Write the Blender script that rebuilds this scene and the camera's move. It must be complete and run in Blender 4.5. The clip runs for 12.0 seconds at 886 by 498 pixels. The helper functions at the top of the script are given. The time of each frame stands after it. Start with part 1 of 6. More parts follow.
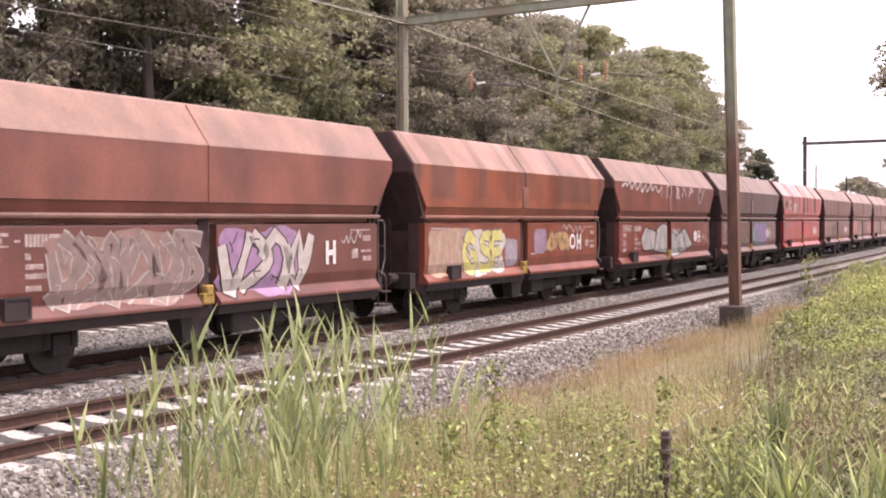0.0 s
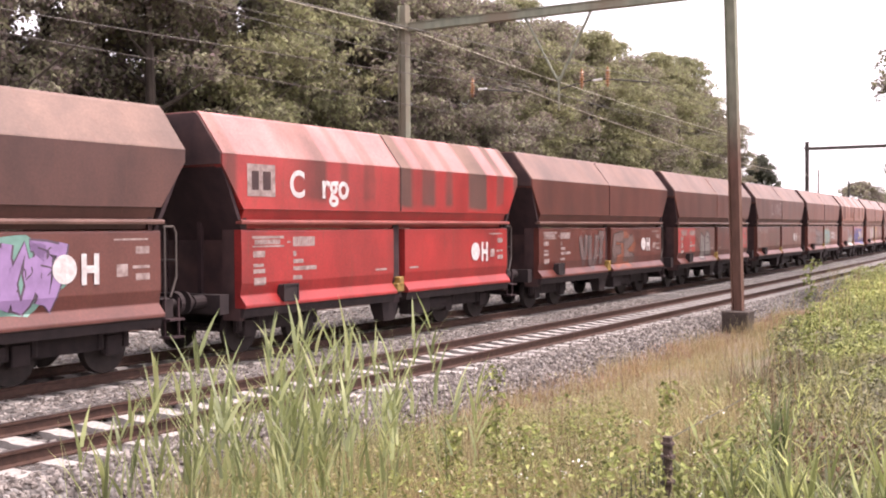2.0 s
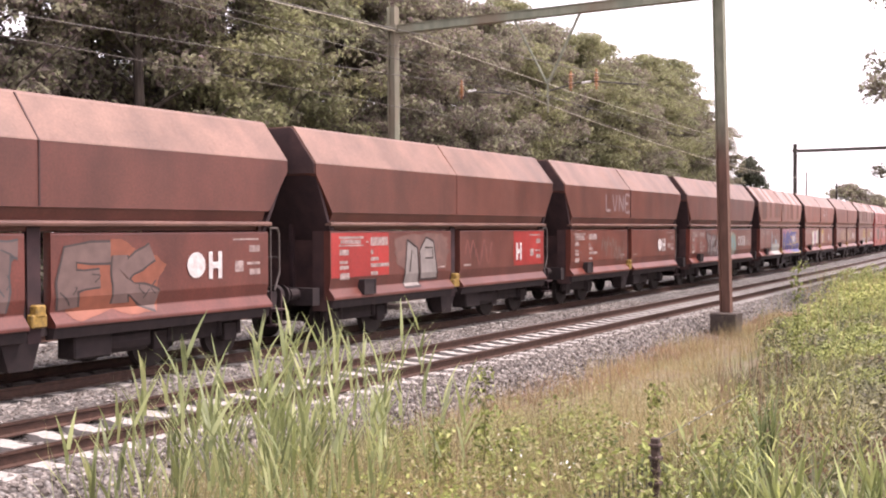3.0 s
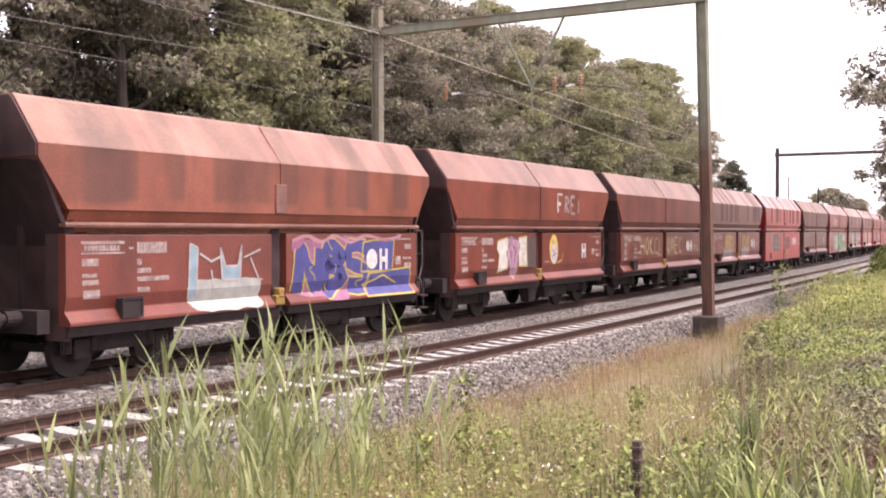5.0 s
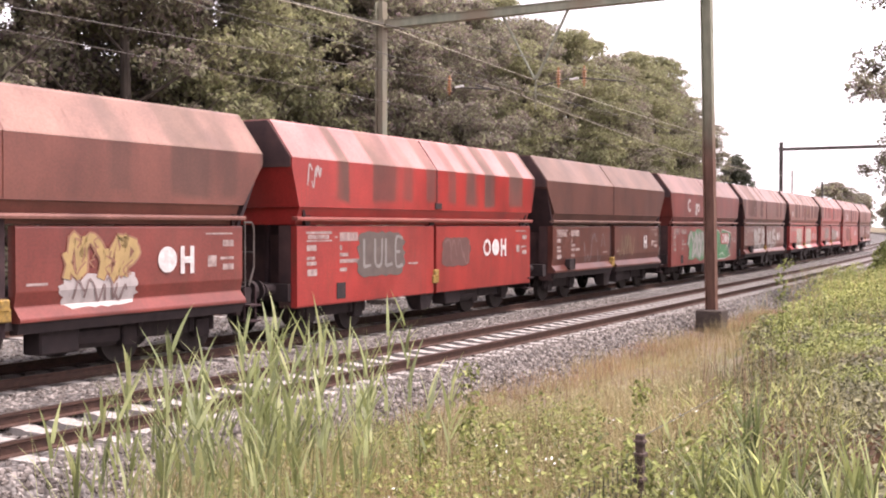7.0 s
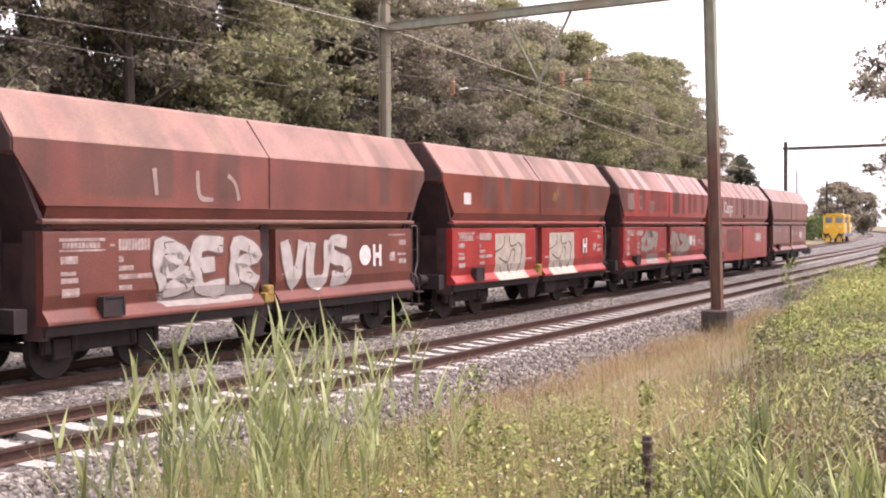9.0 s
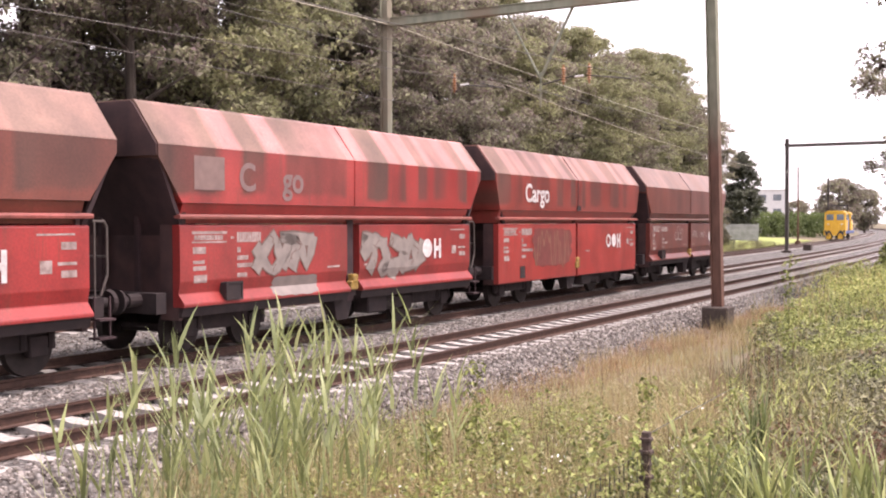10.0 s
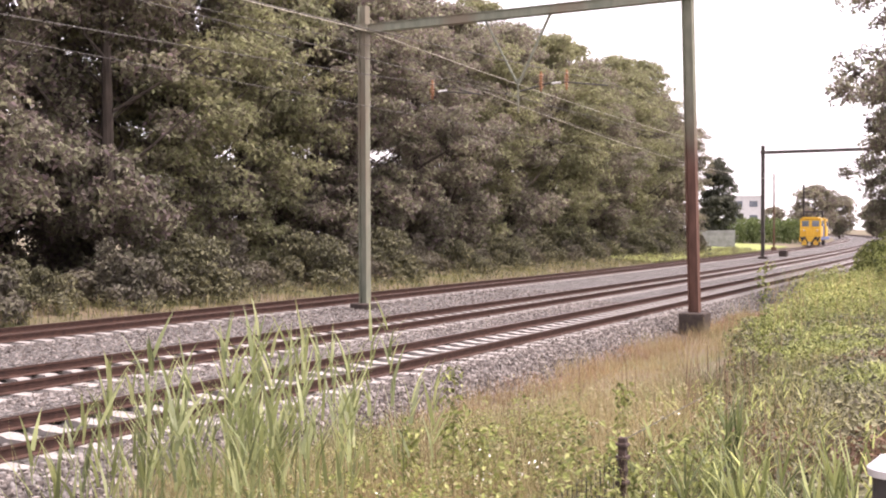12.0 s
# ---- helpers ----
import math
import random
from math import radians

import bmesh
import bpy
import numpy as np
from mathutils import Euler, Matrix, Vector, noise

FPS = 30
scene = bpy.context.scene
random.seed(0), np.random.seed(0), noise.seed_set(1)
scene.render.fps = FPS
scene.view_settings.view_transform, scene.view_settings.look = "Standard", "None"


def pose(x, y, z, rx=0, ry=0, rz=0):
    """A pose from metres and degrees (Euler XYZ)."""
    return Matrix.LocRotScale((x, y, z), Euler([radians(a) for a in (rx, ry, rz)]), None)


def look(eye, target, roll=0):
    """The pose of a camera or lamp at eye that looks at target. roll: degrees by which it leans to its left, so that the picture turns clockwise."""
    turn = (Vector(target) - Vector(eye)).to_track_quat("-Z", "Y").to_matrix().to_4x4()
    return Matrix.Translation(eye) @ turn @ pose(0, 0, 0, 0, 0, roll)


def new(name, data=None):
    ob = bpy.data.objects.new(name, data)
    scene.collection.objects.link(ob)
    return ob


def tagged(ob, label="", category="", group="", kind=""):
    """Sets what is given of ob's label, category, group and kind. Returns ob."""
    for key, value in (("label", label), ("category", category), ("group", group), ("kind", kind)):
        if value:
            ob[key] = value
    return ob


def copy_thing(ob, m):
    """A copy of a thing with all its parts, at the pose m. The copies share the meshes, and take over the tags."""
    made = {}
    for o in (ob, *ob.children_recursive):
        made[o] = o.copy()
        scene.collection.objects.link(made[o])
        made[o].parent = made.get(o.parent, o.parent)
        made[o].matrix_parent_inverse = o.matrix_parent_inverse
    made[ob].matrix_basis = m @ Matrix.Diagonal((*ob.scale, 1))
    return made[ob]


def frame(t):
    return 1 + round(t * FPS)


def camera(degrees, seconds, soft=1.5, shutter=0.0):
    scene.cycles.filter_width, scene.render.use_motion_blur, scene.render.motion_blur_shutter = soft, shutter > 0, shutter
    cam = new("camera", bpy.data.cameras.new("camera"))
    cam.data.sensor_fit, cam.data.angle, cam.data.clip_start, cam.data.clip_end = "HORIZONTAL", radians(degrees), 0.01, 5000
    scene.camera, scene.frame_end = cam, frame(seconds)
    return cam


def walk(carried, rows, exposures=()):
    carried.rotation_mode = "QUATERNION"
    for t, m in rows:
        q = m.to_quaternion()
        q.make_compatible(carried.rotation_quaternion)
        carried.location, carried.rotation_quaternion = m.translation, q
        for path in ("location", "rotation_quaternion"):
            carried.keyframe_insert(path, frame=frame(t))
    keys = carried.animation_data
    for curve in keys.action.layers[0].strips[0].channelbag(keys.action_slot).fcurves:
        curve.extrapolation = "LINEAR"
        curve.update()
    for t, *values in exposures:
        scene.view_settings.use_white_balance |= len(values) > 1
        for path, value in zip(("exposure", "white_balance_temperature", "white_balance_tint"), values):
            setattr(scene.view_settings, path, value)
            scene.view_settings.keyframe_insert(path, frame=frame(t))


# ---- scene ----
EYE_Z = 2.36
cam = camera(44.88, 12.0, soft=2.0)
# seconds, sideways drift in metres, yaw, pitch, lean
PATH = [
    (0.0, -0.022, -58.926, -1.401, -0.265),
    (0.5, -0.016, -58.819, -1.018, -0.152),
    (1.0, -0.013, -59.429, -0.954, -0.296),
    (1.5, -0.015, -59.270, -1.062, -0.179),
    (2.0, -0.018, -58.809, -1.096, -0.346),
    (2.5, -0.016, -59.095, -1.030, -0.183),
    (3.0, -0.012, -59.380, -0.999, -0.322),
    (5.0, -0.004, -60.241, -0.865, -0.137),
    (5.5, -0.006, -60.758, -0.836, -0.260),
    (6.0, -0.015, -60.368, -1.215, -0.082),
    (6.5, -0.010, -60.146, -1.580, 0.213),
    (7.0, -0.011, -60.086, -1.235, 0.064),
    (8.8, -0.015, -60.269, -1.006, -0.159),
    (9.0, -0.015, -59.836, -1.118, -0.375),
    (9.5, -0.014, -59.656, -1.278, -0.149),
    (10.0, -0.009, -59.782, -1.343, -0.171),
    (10.5, -0.002, -60.418, -1.232, 0.087),
    (11.0, -0.003, -60.856, -1.067, 0.001),
    (11.5, -0.004, -61.059, -1.007, 0.051),
    (12.0, 0.000, -60.944, -1.011, -0.176),
]


def camera_pose(drift, yaw, pitch, lean):
    a = radians(yaw)
    return pose(drift * math.cos(a), drift * math.sin(a), EYE_Z, 90 + pitch, 0, yaw) @ pose(0, 0, 0, 0, 0, lean)


walk(cam, [(t, camera_pose(d, y, p, r)) for t, d, y, p, r in PATH],
     exposures=[(0.0, 1.32, 6600, 27), (12.0, 1.32, 6600, 27)])

# ---- light: a bright, hazy overcast day ----
world = bpy.data.worlds.new("world")
scene.world = world
world.use_nodes = True
wn, wl = world.node_tree.nodes, world.node_tree.links
wn.clear()
sky = wn.new("ShaderNodeTexSky")
sky.sky_type, sky.sun_disc = "NISHITA", False
sky.sun_elevation, sky.sun_rotation = radians(58), radians(150)
sky.air_density, sky.dust_density = 1.0, 4.0
veil = wn.new("ShaderNodeMix")
veil.data_type = "RGBA"
veil.inputs["Factor"].default_value = 0.72
veil.inputs["B"].default_value = (10.5, 10.3, 10.2, 1)
back = wn.new("ShaderNodeBackground")
back.inputs["Strength"].default_value = 0.1
wout = wn.new("ShaderNodeOutputWorld")
wl.new(sky.outputs[0], veil.inputs["A"])
wl.new(veil.outputs["Result"], back.inputs["Color"])
wl.new(back.outputs[0], wout.inputs[0])
sun = new("sun", bpy.data.lights.new("sun", "SUN"))
sun.data.energy, sun.data.angle, sun.data.color = 2.7, radians(16), (1.0, 0.95, 0.86)
sun.matrix_world = look((0, 0, 0), (-0.14, 0.36, -1.0))


# ---- materials ----
def material(name, rough=0.8, metal=0.0):
    m = bpy.data.materials.new(name)
    m.use_nodes = True
    b = m.node_tree.nodes["Principled BSDF"]
    b.inputs["Roughness"].default_value = rough
    b.inputs["Metallic"].default_value = metal
    return m, m.node_tree.nodes, m.node_tree.links, b


def ramp(n, stops):
    r = n.new("ShaderNodeValToRGB")
    while len(r.color_ramp.elements) < len(stops):
        r.color_ramp.elements.new(0.5)
    for e, (p, c) in zip(r.color_ramp.elements, stops):
        e.position, e.color = p, (*c, 1) if len(c) == 3 else c
    return r


def noise_tex(n, l, scale, detail=4, stretch=(1, 1, 1), shift=(0, 0, 0), coord="Object", rough=0.55):
    tc, mp, nz = n.new("ShaderNodeTexCoord"), n.new("ShaderNodeMapping"), n.new("ShaderNodeTexNoise")
    mp.inputs["Scale"].default_value, mp.inputs["Location"].default_value = stretch, shift
    nz.inputs["Scale"].default_value, nz.inputs["Detail"].default_value = scale, detail
    nz.inputs["Roughness"].default_value = rough
    l.new(tc.outputs[coord], mp.inputs["Vector"])
    l.new(mp.outputs[0], nz.inputs["Vector"])
    return nz


def mixed(n, l, fac, a, b, mode="MIX"):
    m = n.new("ShaderNodeMix")
    m.data_type, m.blend_type = "RGBA", mode
    for key, v in (("Factor", fac), ("A", a), ("B", b)):
        if hasattr(v, "is_linked"):
            l.new(v, m.inputs[key])
        elif key == "Factor":
            m.inputs[key].default_value = v
        else:
            m.inputs[key].default_value = (*v, 1)
    return m.outputs["Result"]


def bump(n, l, b, height, strength=0.3, dist=0.02):
    k = n.new("ShaderNodeBump")
    k.inputs["Strength"].default_value, k.inputs["Distance"].default_value = strength, dist
    l.new(height, k.inputs["Height"])
    l.new(k.outputs[0], b.inputs["Normal"])


def grainy(name, c1, c2, scale=8.0, rough=0.8, metal=0.0, stretch=(1, 1, 1), strength=0.3, dist=0.01, c3=None, coarse=0.7):
    """Two colours mixed by fine grain, and a third in larger patches."""
    m, n, l, b = material(name, rough, metal)
    f = noise_tex(n, l, scale, 6, stretch)
    r = ramp(n, [(0.32, c1), (0.68, c2)])
    l.new(f.outputs["Fac"], r.inputs[0])
    out = r.outputs[0]
    if c3:
        g = noise_tex(n, l, coarse, 3, stretch, (7, 3, 1))
        k = ramp(n, [(0.45, (0, 0, 0)), (0.65, (1, 1, 1))])
        l.new(g.outputs["Fac"], k.inputs[0])
        out = mixed(n, l, k.outputs[0], out, c3)
    l.new(out, b.inputs["Base Color"])
    bump(n, l, b, f.outputs["Fac"], strength, dist)
    return m


def wagon_paint(name, clean, dusty, seed, stripes=0.0, dust=0.5, width=1.0):
    """Faded wagon paint under brake dust: upright bands of dust, rust streaks and fine grime."""
    m, n, l, b = material(name, 0.62)
    band = noise_tex(n, l, (1.15 if stripes > 0.55 else 0.9) * width, 0.3 if stripes > 0.55 else 1, (1, 0.0, 0.03), (seed * 3.7, 0, 0))
    soft = 0.035 if stripes > 0.55 else 0.20 + 0.22 * (1 - stripes)
    k = ramp(n, [(0.5 - soft, (0, 0, 0)), (0.5 + soft, (1, 1, 1))])
    l.new(band.outputs["Fac"], k.inputs[0])
    amount = n.new("ShaderNodeMath")
    amount.operation = "MULTIPLY_ADD"
    amount.use_clamp = True
    amount.inputs[1].default_value = 0.35 + 0.6 * stripes
    amount.inputs[2].default_value = dust - 0.4 * (0.35 + 0.6 * stripes)
    wane = noise_tex(n, l, 0.45, 2, (1, 0.3, 0.5), (seed, 1, 2))
    wk = ramp(n, [(0.35, (0.35, 0.35, 0.35)), (0.6, (1, 1, 1))])
    l.new(wane.outputs["Fac"], wk.inputs[0])
    spread = mixed(n, l, 1.0, k.outputs[0], wk.outputs[0], "MULTIPLY")
    if stripes > 0.55:
        tc, sx, ad, hem = n.new("ShaderNodeTexCoord"), n.new("ShaderNodeSeparateXYZ"), n.new("ShaderNodeMath"), n.new("ShaderNodeMapRange")
        l.new(tc.outputs["Object"], sx.inputs[0])
        ad.operation = "MULTIPLY_ADD"
        ad.inputs[1].default_value = 0.5
        l.new(wane.outputs["Fac"], ad.inputs[0])
        l.new(sx.outputs["Z"], ad.inputs[2])
        hem.inputs["From Min"].default_value, hem.inputs["From Max"].default_value = 3.10, 3.22
        l.new(ad.outputs[0], hem.inputs["Value"])
        spread = mixed(n, l, 1.0, spread, hem.outputs[0], "MULTIPLY")
    l.new(spread, amount.inputs[0])
    base = mixed(n, l, amount.outputs[0], clean, dusty)
    gloss = n.new("ShaderNodeMapRange")
    gloss.inputs["To Min"].default_value, gloss.inputs["To Max"].default_value = 0.30, 0.62
    l.new(amount.outputs[0], gloss.inputs["Value"])
    l.new(gloss.outputs[0], b.inputs["Roughness"])
    cloud = noise_tex(n, l, 1.3, 5, (1, 1, 0.6), (seed, 2, 5))
    ck = ramp(n, [(0.28, (0.55, 0.54, 0.54)), (0.72, (1.30, 1.28, 1.26))])
    l.new(cloud.outputs["Fac"], ck.inputs[0])
    base = mixed(n, l, 0.8, base, ck.outputs[0], "MULTIPLY")
    streak = noise_tex(n, l, 3.0, 4, (3.2, 1, 0.16), (seed * 1.3, 4, 0), rough=0.7)
    sk = ramp(n, [(0.58, (0, 0, 0)), (0.78, (0.8, 0.8, 0.8))])
    l.new(streak.outputs["Fac"], sk.inputs[0])
    base = mixed(n, l, sk.outputs[0], base, (0.115, 0.045, 0.028))
    grit = noise_tex(n, l, 22, 5, (1, 1, 1), (seed, 0, 0))
    gk = ramp(n, [(0.35, (0.82, 0.82, 0.82)), (0.65, (1.12, 1.12, 1.12))])
    l.new(grit.outputs["Fac"], gk.inputs[0])
    base = mixed(n, l, 0.8, base, gk.outputs[0], "MULTIPLY")
    l.new(base, b.inputs["Base Color"])
    bump(n, l, b, cloud.outputs["Fac"], 0.25, 0.02)
    return m


def foliage(name, tones, rough=0.62, gloss=0.35, through_light=0.42):
    """Leaves: each takes its own tone, and lets some light through."""
    m, n, l, b = material(name, rough)
    geo = n.new("ShaderNodeNewGeometry")
    r = ramp(n, [(i / max(1, len(tones) - 1), c) for i, c in enumerate(tones)])
    l.new(geo.outputs["Random Per Island"], r.inputs[0])
    patch = noise_tex(n, l, 0.35, 3)
    pk = ramp(n, [(0.3, (0.7, 0.72, 0.7)), (0.7, (1.25, 1.2, 1.1))])
    l.new(patch.outputs["Fac"], pk.inputs[0])
    col = mixed(n, l, 1.0, r.outputs[0], pk.outputs[0], "MULTIPLY")
    l.new(col, b.inputs["Base Color"])
    b.inputs["Specular IOR Level"].default_value = gloss
    tr = n.new("ShaderNodeBsdfTranslucent")
    l.new(col, tr.inputs["Color"])
    mx = n.new("ShaderNodeMixShader")
    mx.inputs[0].default_value = through_light
    l.new(b.outputs[0], mx.inputs[1])
    l.new(tr.outputs[0], mx.inputs[2])
    l.new(mx.outputs[0], n["Material Output"].inputs["Surface"])
    return m


def stones(name, tones):
    m, n, l, b = material(name, 0.9)
    geo = n.new("ShaderNodeNewGeometry")
    r = ramp(n, [(i / (len(tones) - 1), c) for i, c in enumerate(tones)])
    l.new(geo.outputs["Random Per Island"], r.inputs[0])
    g = noise_tex(n, l, 40, 3)
    k = ramp(n, [(0.3, (0.75, 0.75, 0.75)), (0.7, (1.2, 1.2, 1.2))])
    l.new(g.outputs["Fac"], k.inputs[0])
    l.new(mixed(n, l, 1.0, r.outputs[0], k.outputs[0], "MULTIPLY"), b.inputs["Base Color"])
    return m


def ballast_bed(name):
    m, n, l, b = material(name, 0.92)
    tc, vo = n.new("ShaderNodeTexCoord"), n.new("ShaderNodeTexVoronoi")
    vo.inputs["Scale"].default_value = 13
    l.new(tc.outputs["Object"], vo.inputs["Vector"])
    r = ramp(n, [(0.0, (0.072, 0.067, 0.064)), (0.5, (0.162, 0.153, 0.148)), (1.0, (0.257, 0.251, 0.245))])
    sep = n.new("ShaderNodeSeparateColor")
    l.new(vo.outputs["Color"], sep.inputs[0])
    l.new(sep.outputs[0], r.inputs[0])
    # darkens towards each cell's rim: shade between the stones, put into the colour
    gap_shade = ramp(n, [(0.25, (1, 1, 1)), (0.75, (0.22, 0.20, 0.19))])
    l.new(vo.outputs["Distance"], gap_shade.inputs[0])
    col = mixed(n, l, 1.0, r.outputs[0], gap_shade.outputs[0], "MULTIPLY")
    big = noise_tex(n, l, 0.5, 4)
    k = ramp(n, [(0.35, (0.85, 0.82, 0.80)), (0.7, (1.15, 1.13, 1.1))])
    l.new(big.outputs["Fac"], k.inputs[0])
    l.new(mixed(n, l, 1.0, col, k.outputs[0], "MULTIPLY"), b.inputs["Base Color"])
    inv = n.new("ShaderNodeMath")
    inv.operation = "SUBTRACT"
    inv.inputs[0].default_value = 1.0
    l.new(vo.outputs["Distance"], inv.inputs[1])
    bump(n, l, b, inv.outputs[0], 0.9, 0.04)
    return m


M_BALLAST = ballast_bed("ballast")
M_STONE = stones("ballast_stones", [(0.051, 0.041, 0.036), (0.110, 0.094, 0.084), (0.176, 0.154, 0.139), (0.299, 0.273, 0.251)])
M_RAIL = grainy("rail_rust", (0.041, 0.020, 0.014), (0.083, 0.041, 0.029), 9, 0.75, 0.2)
M_RAILTOP = grainy("rail_head", (0.096, 0.078, 0.072), (0.156, 0.132, 0.120), 5, 0.4, 0.7)
M_SLEEPER = grainy("sleeper_concrete", (0.229, 0.212, 0.196), (0.338, 0.315, 0.294), 14, 0.9, c3=(0.179, 0.152, 0.136))
M_EARTH = grainy("earth", (0.085, 0.066, 0.042), (0.17, 0.125, 0.08), 5, 0.95, c3=(0.10, 0.105, 0.045), coarse=0.4, dist=0.05)
M_MASTGREEN = grainy("mast_paint", (0.150, 0.165, 0.120), (0.225, 0.232, 0.173), 5, 0.7, stretch=(1, 1, 0.3), c3=(0.180, 0.150, 0.105))
M_MASTRUST = grainy("mast_rust", (0.075, 0.034, 0.021), (0.143, 0.068, 0.041), 6, 0.85, stretch=(1, 1, 0.25), c3=(0.112, 0.083, 0.056))
def half_painted(name):
    """Olive paint above, bare rust below, with a ragged border."""
    m, n, l, b = material(name, 0.75)
    grain = noise_tex(n, l, 6, 5, (1, 1, 0.3))
    a = ramp(n, [(0.3, (0.150, 0.158, 0.112)), (0.7, (0.240, 0.240, 0.180))])
    c = ramp(n, [(0.3, (0.083, 0.038, 0.026)), (0.7, (0.150, 0.075, 0.053))])
    l.new(grain.outputs["Fac"], a.inputs[0])
    l.new(grain.outputs["Fac"], c.inputs[0])
    tc, sx, mr = n.new("ShaderNodeTexCoord"), n.new("ShaderNodeSeparateXYZ"), n.new("ShaderNodeMapRange")
    l.new(tc.outputs["Object"], sx.inputs[0])
    big = noise_tex(n, l, 1.2, 4, (1, 1, 0.5))
    ad = n.new("ShaderNodeMath")
    ad.operation = "MULTIPLY_ADD"
    ad.inputs[1].default_value = 2.5
    l.new(big.outputs["Fac"], ad.inputs[0])
    l.new(sx.outputs["Z"], ad.inputs[2])
    mr.inputs["From Min"].default_value, mr.inputs["From Max"].default_value = 5.4, 7.6
    l.new(ad.outputs[0], mr.inputs["Value"])
    l.new(mixed(n, l, mr.outputs[0], c.outputs[0], a.outputs[0]), b.inputs["Base Color"])
    bump(n, l, b, grain.outputs["Fac"], 0.3, 0.01)
    return m


M_MASTHALF = half_painted("mast_half_painted")
M_MASTDARK = grainy("mast_dark_steel", (0.055, 0.046, 0.040), (0.105, 0.090, 0.080), 6, 0.8, stretch=(1, 1, 0.25))
M_FOOTING = grainy("footing_concrete", (0.032, 0.023, 0.019), (0.067, 0.050, 0.042), 7, 0.9)
M_WIRE = grainy("wire_metal", (0.055, 0.05, 0.045), (0.11, 0.10, 0.09), 20, 0.6, 0.3)
M_PALEWIRE = grainy("weathered_cable", (0.30, 0.28, 0.22), (0.42, 0.39, 0.31), 20, 0.6, 0.2)
M_INSUL = grainy("insulator_glaze", (0.24, 0.10, 0.04), (0.36, 0.17, 0.065), 12, 0.3)
M_WHITEPORC = grainy("porcelain", (0.488, 0.480, 0.465), (0.600, 0.600, 0.585), 12, 0.3)
M_BARK = grainy("bark", (0.045, 0.035, 0.028), (0.10, 0.08, 0.065), 6, 0.95, stretch=(1, 1, 0.2), strength=0.8, dist=0.03)
# grime, deepened in colour to hold the shadow under the wagons
M_GRIMESHADE = grainy("underframe_grime_shade", (0.011, 0.006, 0.007), (0.026, 0.015, 0.015), 5, 0.85)
# near-black: grime plus the shade between wagons and doors, held in the colour
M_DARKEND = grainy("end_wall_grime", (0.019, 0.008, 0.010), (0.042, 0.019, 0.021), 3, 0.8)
# wheel steel darkened the same way, the underside shadow in its colour
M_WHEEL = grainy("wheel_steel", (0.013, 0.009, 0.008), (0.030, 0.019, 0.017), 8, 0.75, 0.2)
M_WHITE = grainy("white_marking", (0.390, 0.352, 0.345), (0.600, 0.570, 0.555), 9, 0.7)
M_FADED = grainy("faded_marking", (0.17, 0.11, 0.10), (0.36, 0.29, 0.27), 7, 0.75)
M_YELLOW = grainy("yellow_paint", (0.134, 0.084, 0.026), (0.351, 0.217, 0.042), 14, 0.6)
# purplish-grey dark tones put the hazy veil over the crowns into the leaf colour
M_LEAF = foliage("oak_leaves", [(0.185, 0.138, 0.152), (0.225, 0.195, 0.180), (0.265, 0.262, 0.190), (0.315, 0.325, 0.215)], rough=0.75, gloss=0.1, through_light=0.38)
M_LEAFLIGHT = foliage("light_leaves", [(0.19, 0.17, 0.135), (0.235, 0.232, 0.155), (0.285, 0.295, 0.175), (0.345, 0.360, 0.20)], rough=0.75, gloss=0.1, through_light=0.40)
# evergreen tones lightened and greyed to include the haze of distance
M_CONIFER = foliage("dark_leaves", [(0.07, 0.075, 0.062), (0.095, 0.105, 0.08), (0.125, 0.135, 0.10)])


# ---- mesh helpers ----
FLARED = set()


def wrap_on_door(bm):
    """Let paint follow the inward bend and the outward lip of a flared door."""
    for z in (1.36, 1.14, 0.97):
        bmesh.ops.bisect_plane(bm, geom=bm.verts[:] + bm.edges[:] + bm.faces[:], plane_co=(0, 0, z), plane_no=(0, 0, 1))
    for v in bm.verts:
        z = v.co.z
        if z < 1.36:
            v.co.y += (1.36 - z) / 0.22 * 0.045 if z > 1.14 else 0.045 - (1.14 - z) / 0.17 * 0.14


def part(name, bm, mat, parent=None, label=""):
    """Link a bmesh, or a ready mesh, as one object under a thing."""
    if isinstance(bm, bmesh.types.BMesh):
        if parent and parent.name in FLARED and name.startswith(("graffiti", "paint", "lettering")):
            wrap_on_door(bm)
        me = bpy.data.meshes.new(name)
        bm.to_mesh(me)
        bm.free()
    else:
        me = bm
    if mat and not me.materials:
        me.materials.append(mat)
    ob = new(name, me)
    ob.parent = parent
    return tagged(ob, label)


def box(bm, x0, x1, y0, y1, z0, z1, bevel=0.0):
    v = [bm.verts.new((x, y, z)) for x in (x0, x1) for y in (y0, y1) for z in (z0, z1)]
    faces = [bm.faces.new([v[i] for i in q]) for q in ((0, 1, 3, 2), (4, 6, 7, 5), (0, 4, 5, 1), (2, 3, 7, 6), (0, 2, 6, 4), (1, 5, 7, 3))]
    if bevel:
        edges = list({e for f in faces for e in f.edges})
        bmesh.ops.bevel(bm, geom=edges, offset=bevel, segments=1, affect="EDGES")
    return bm


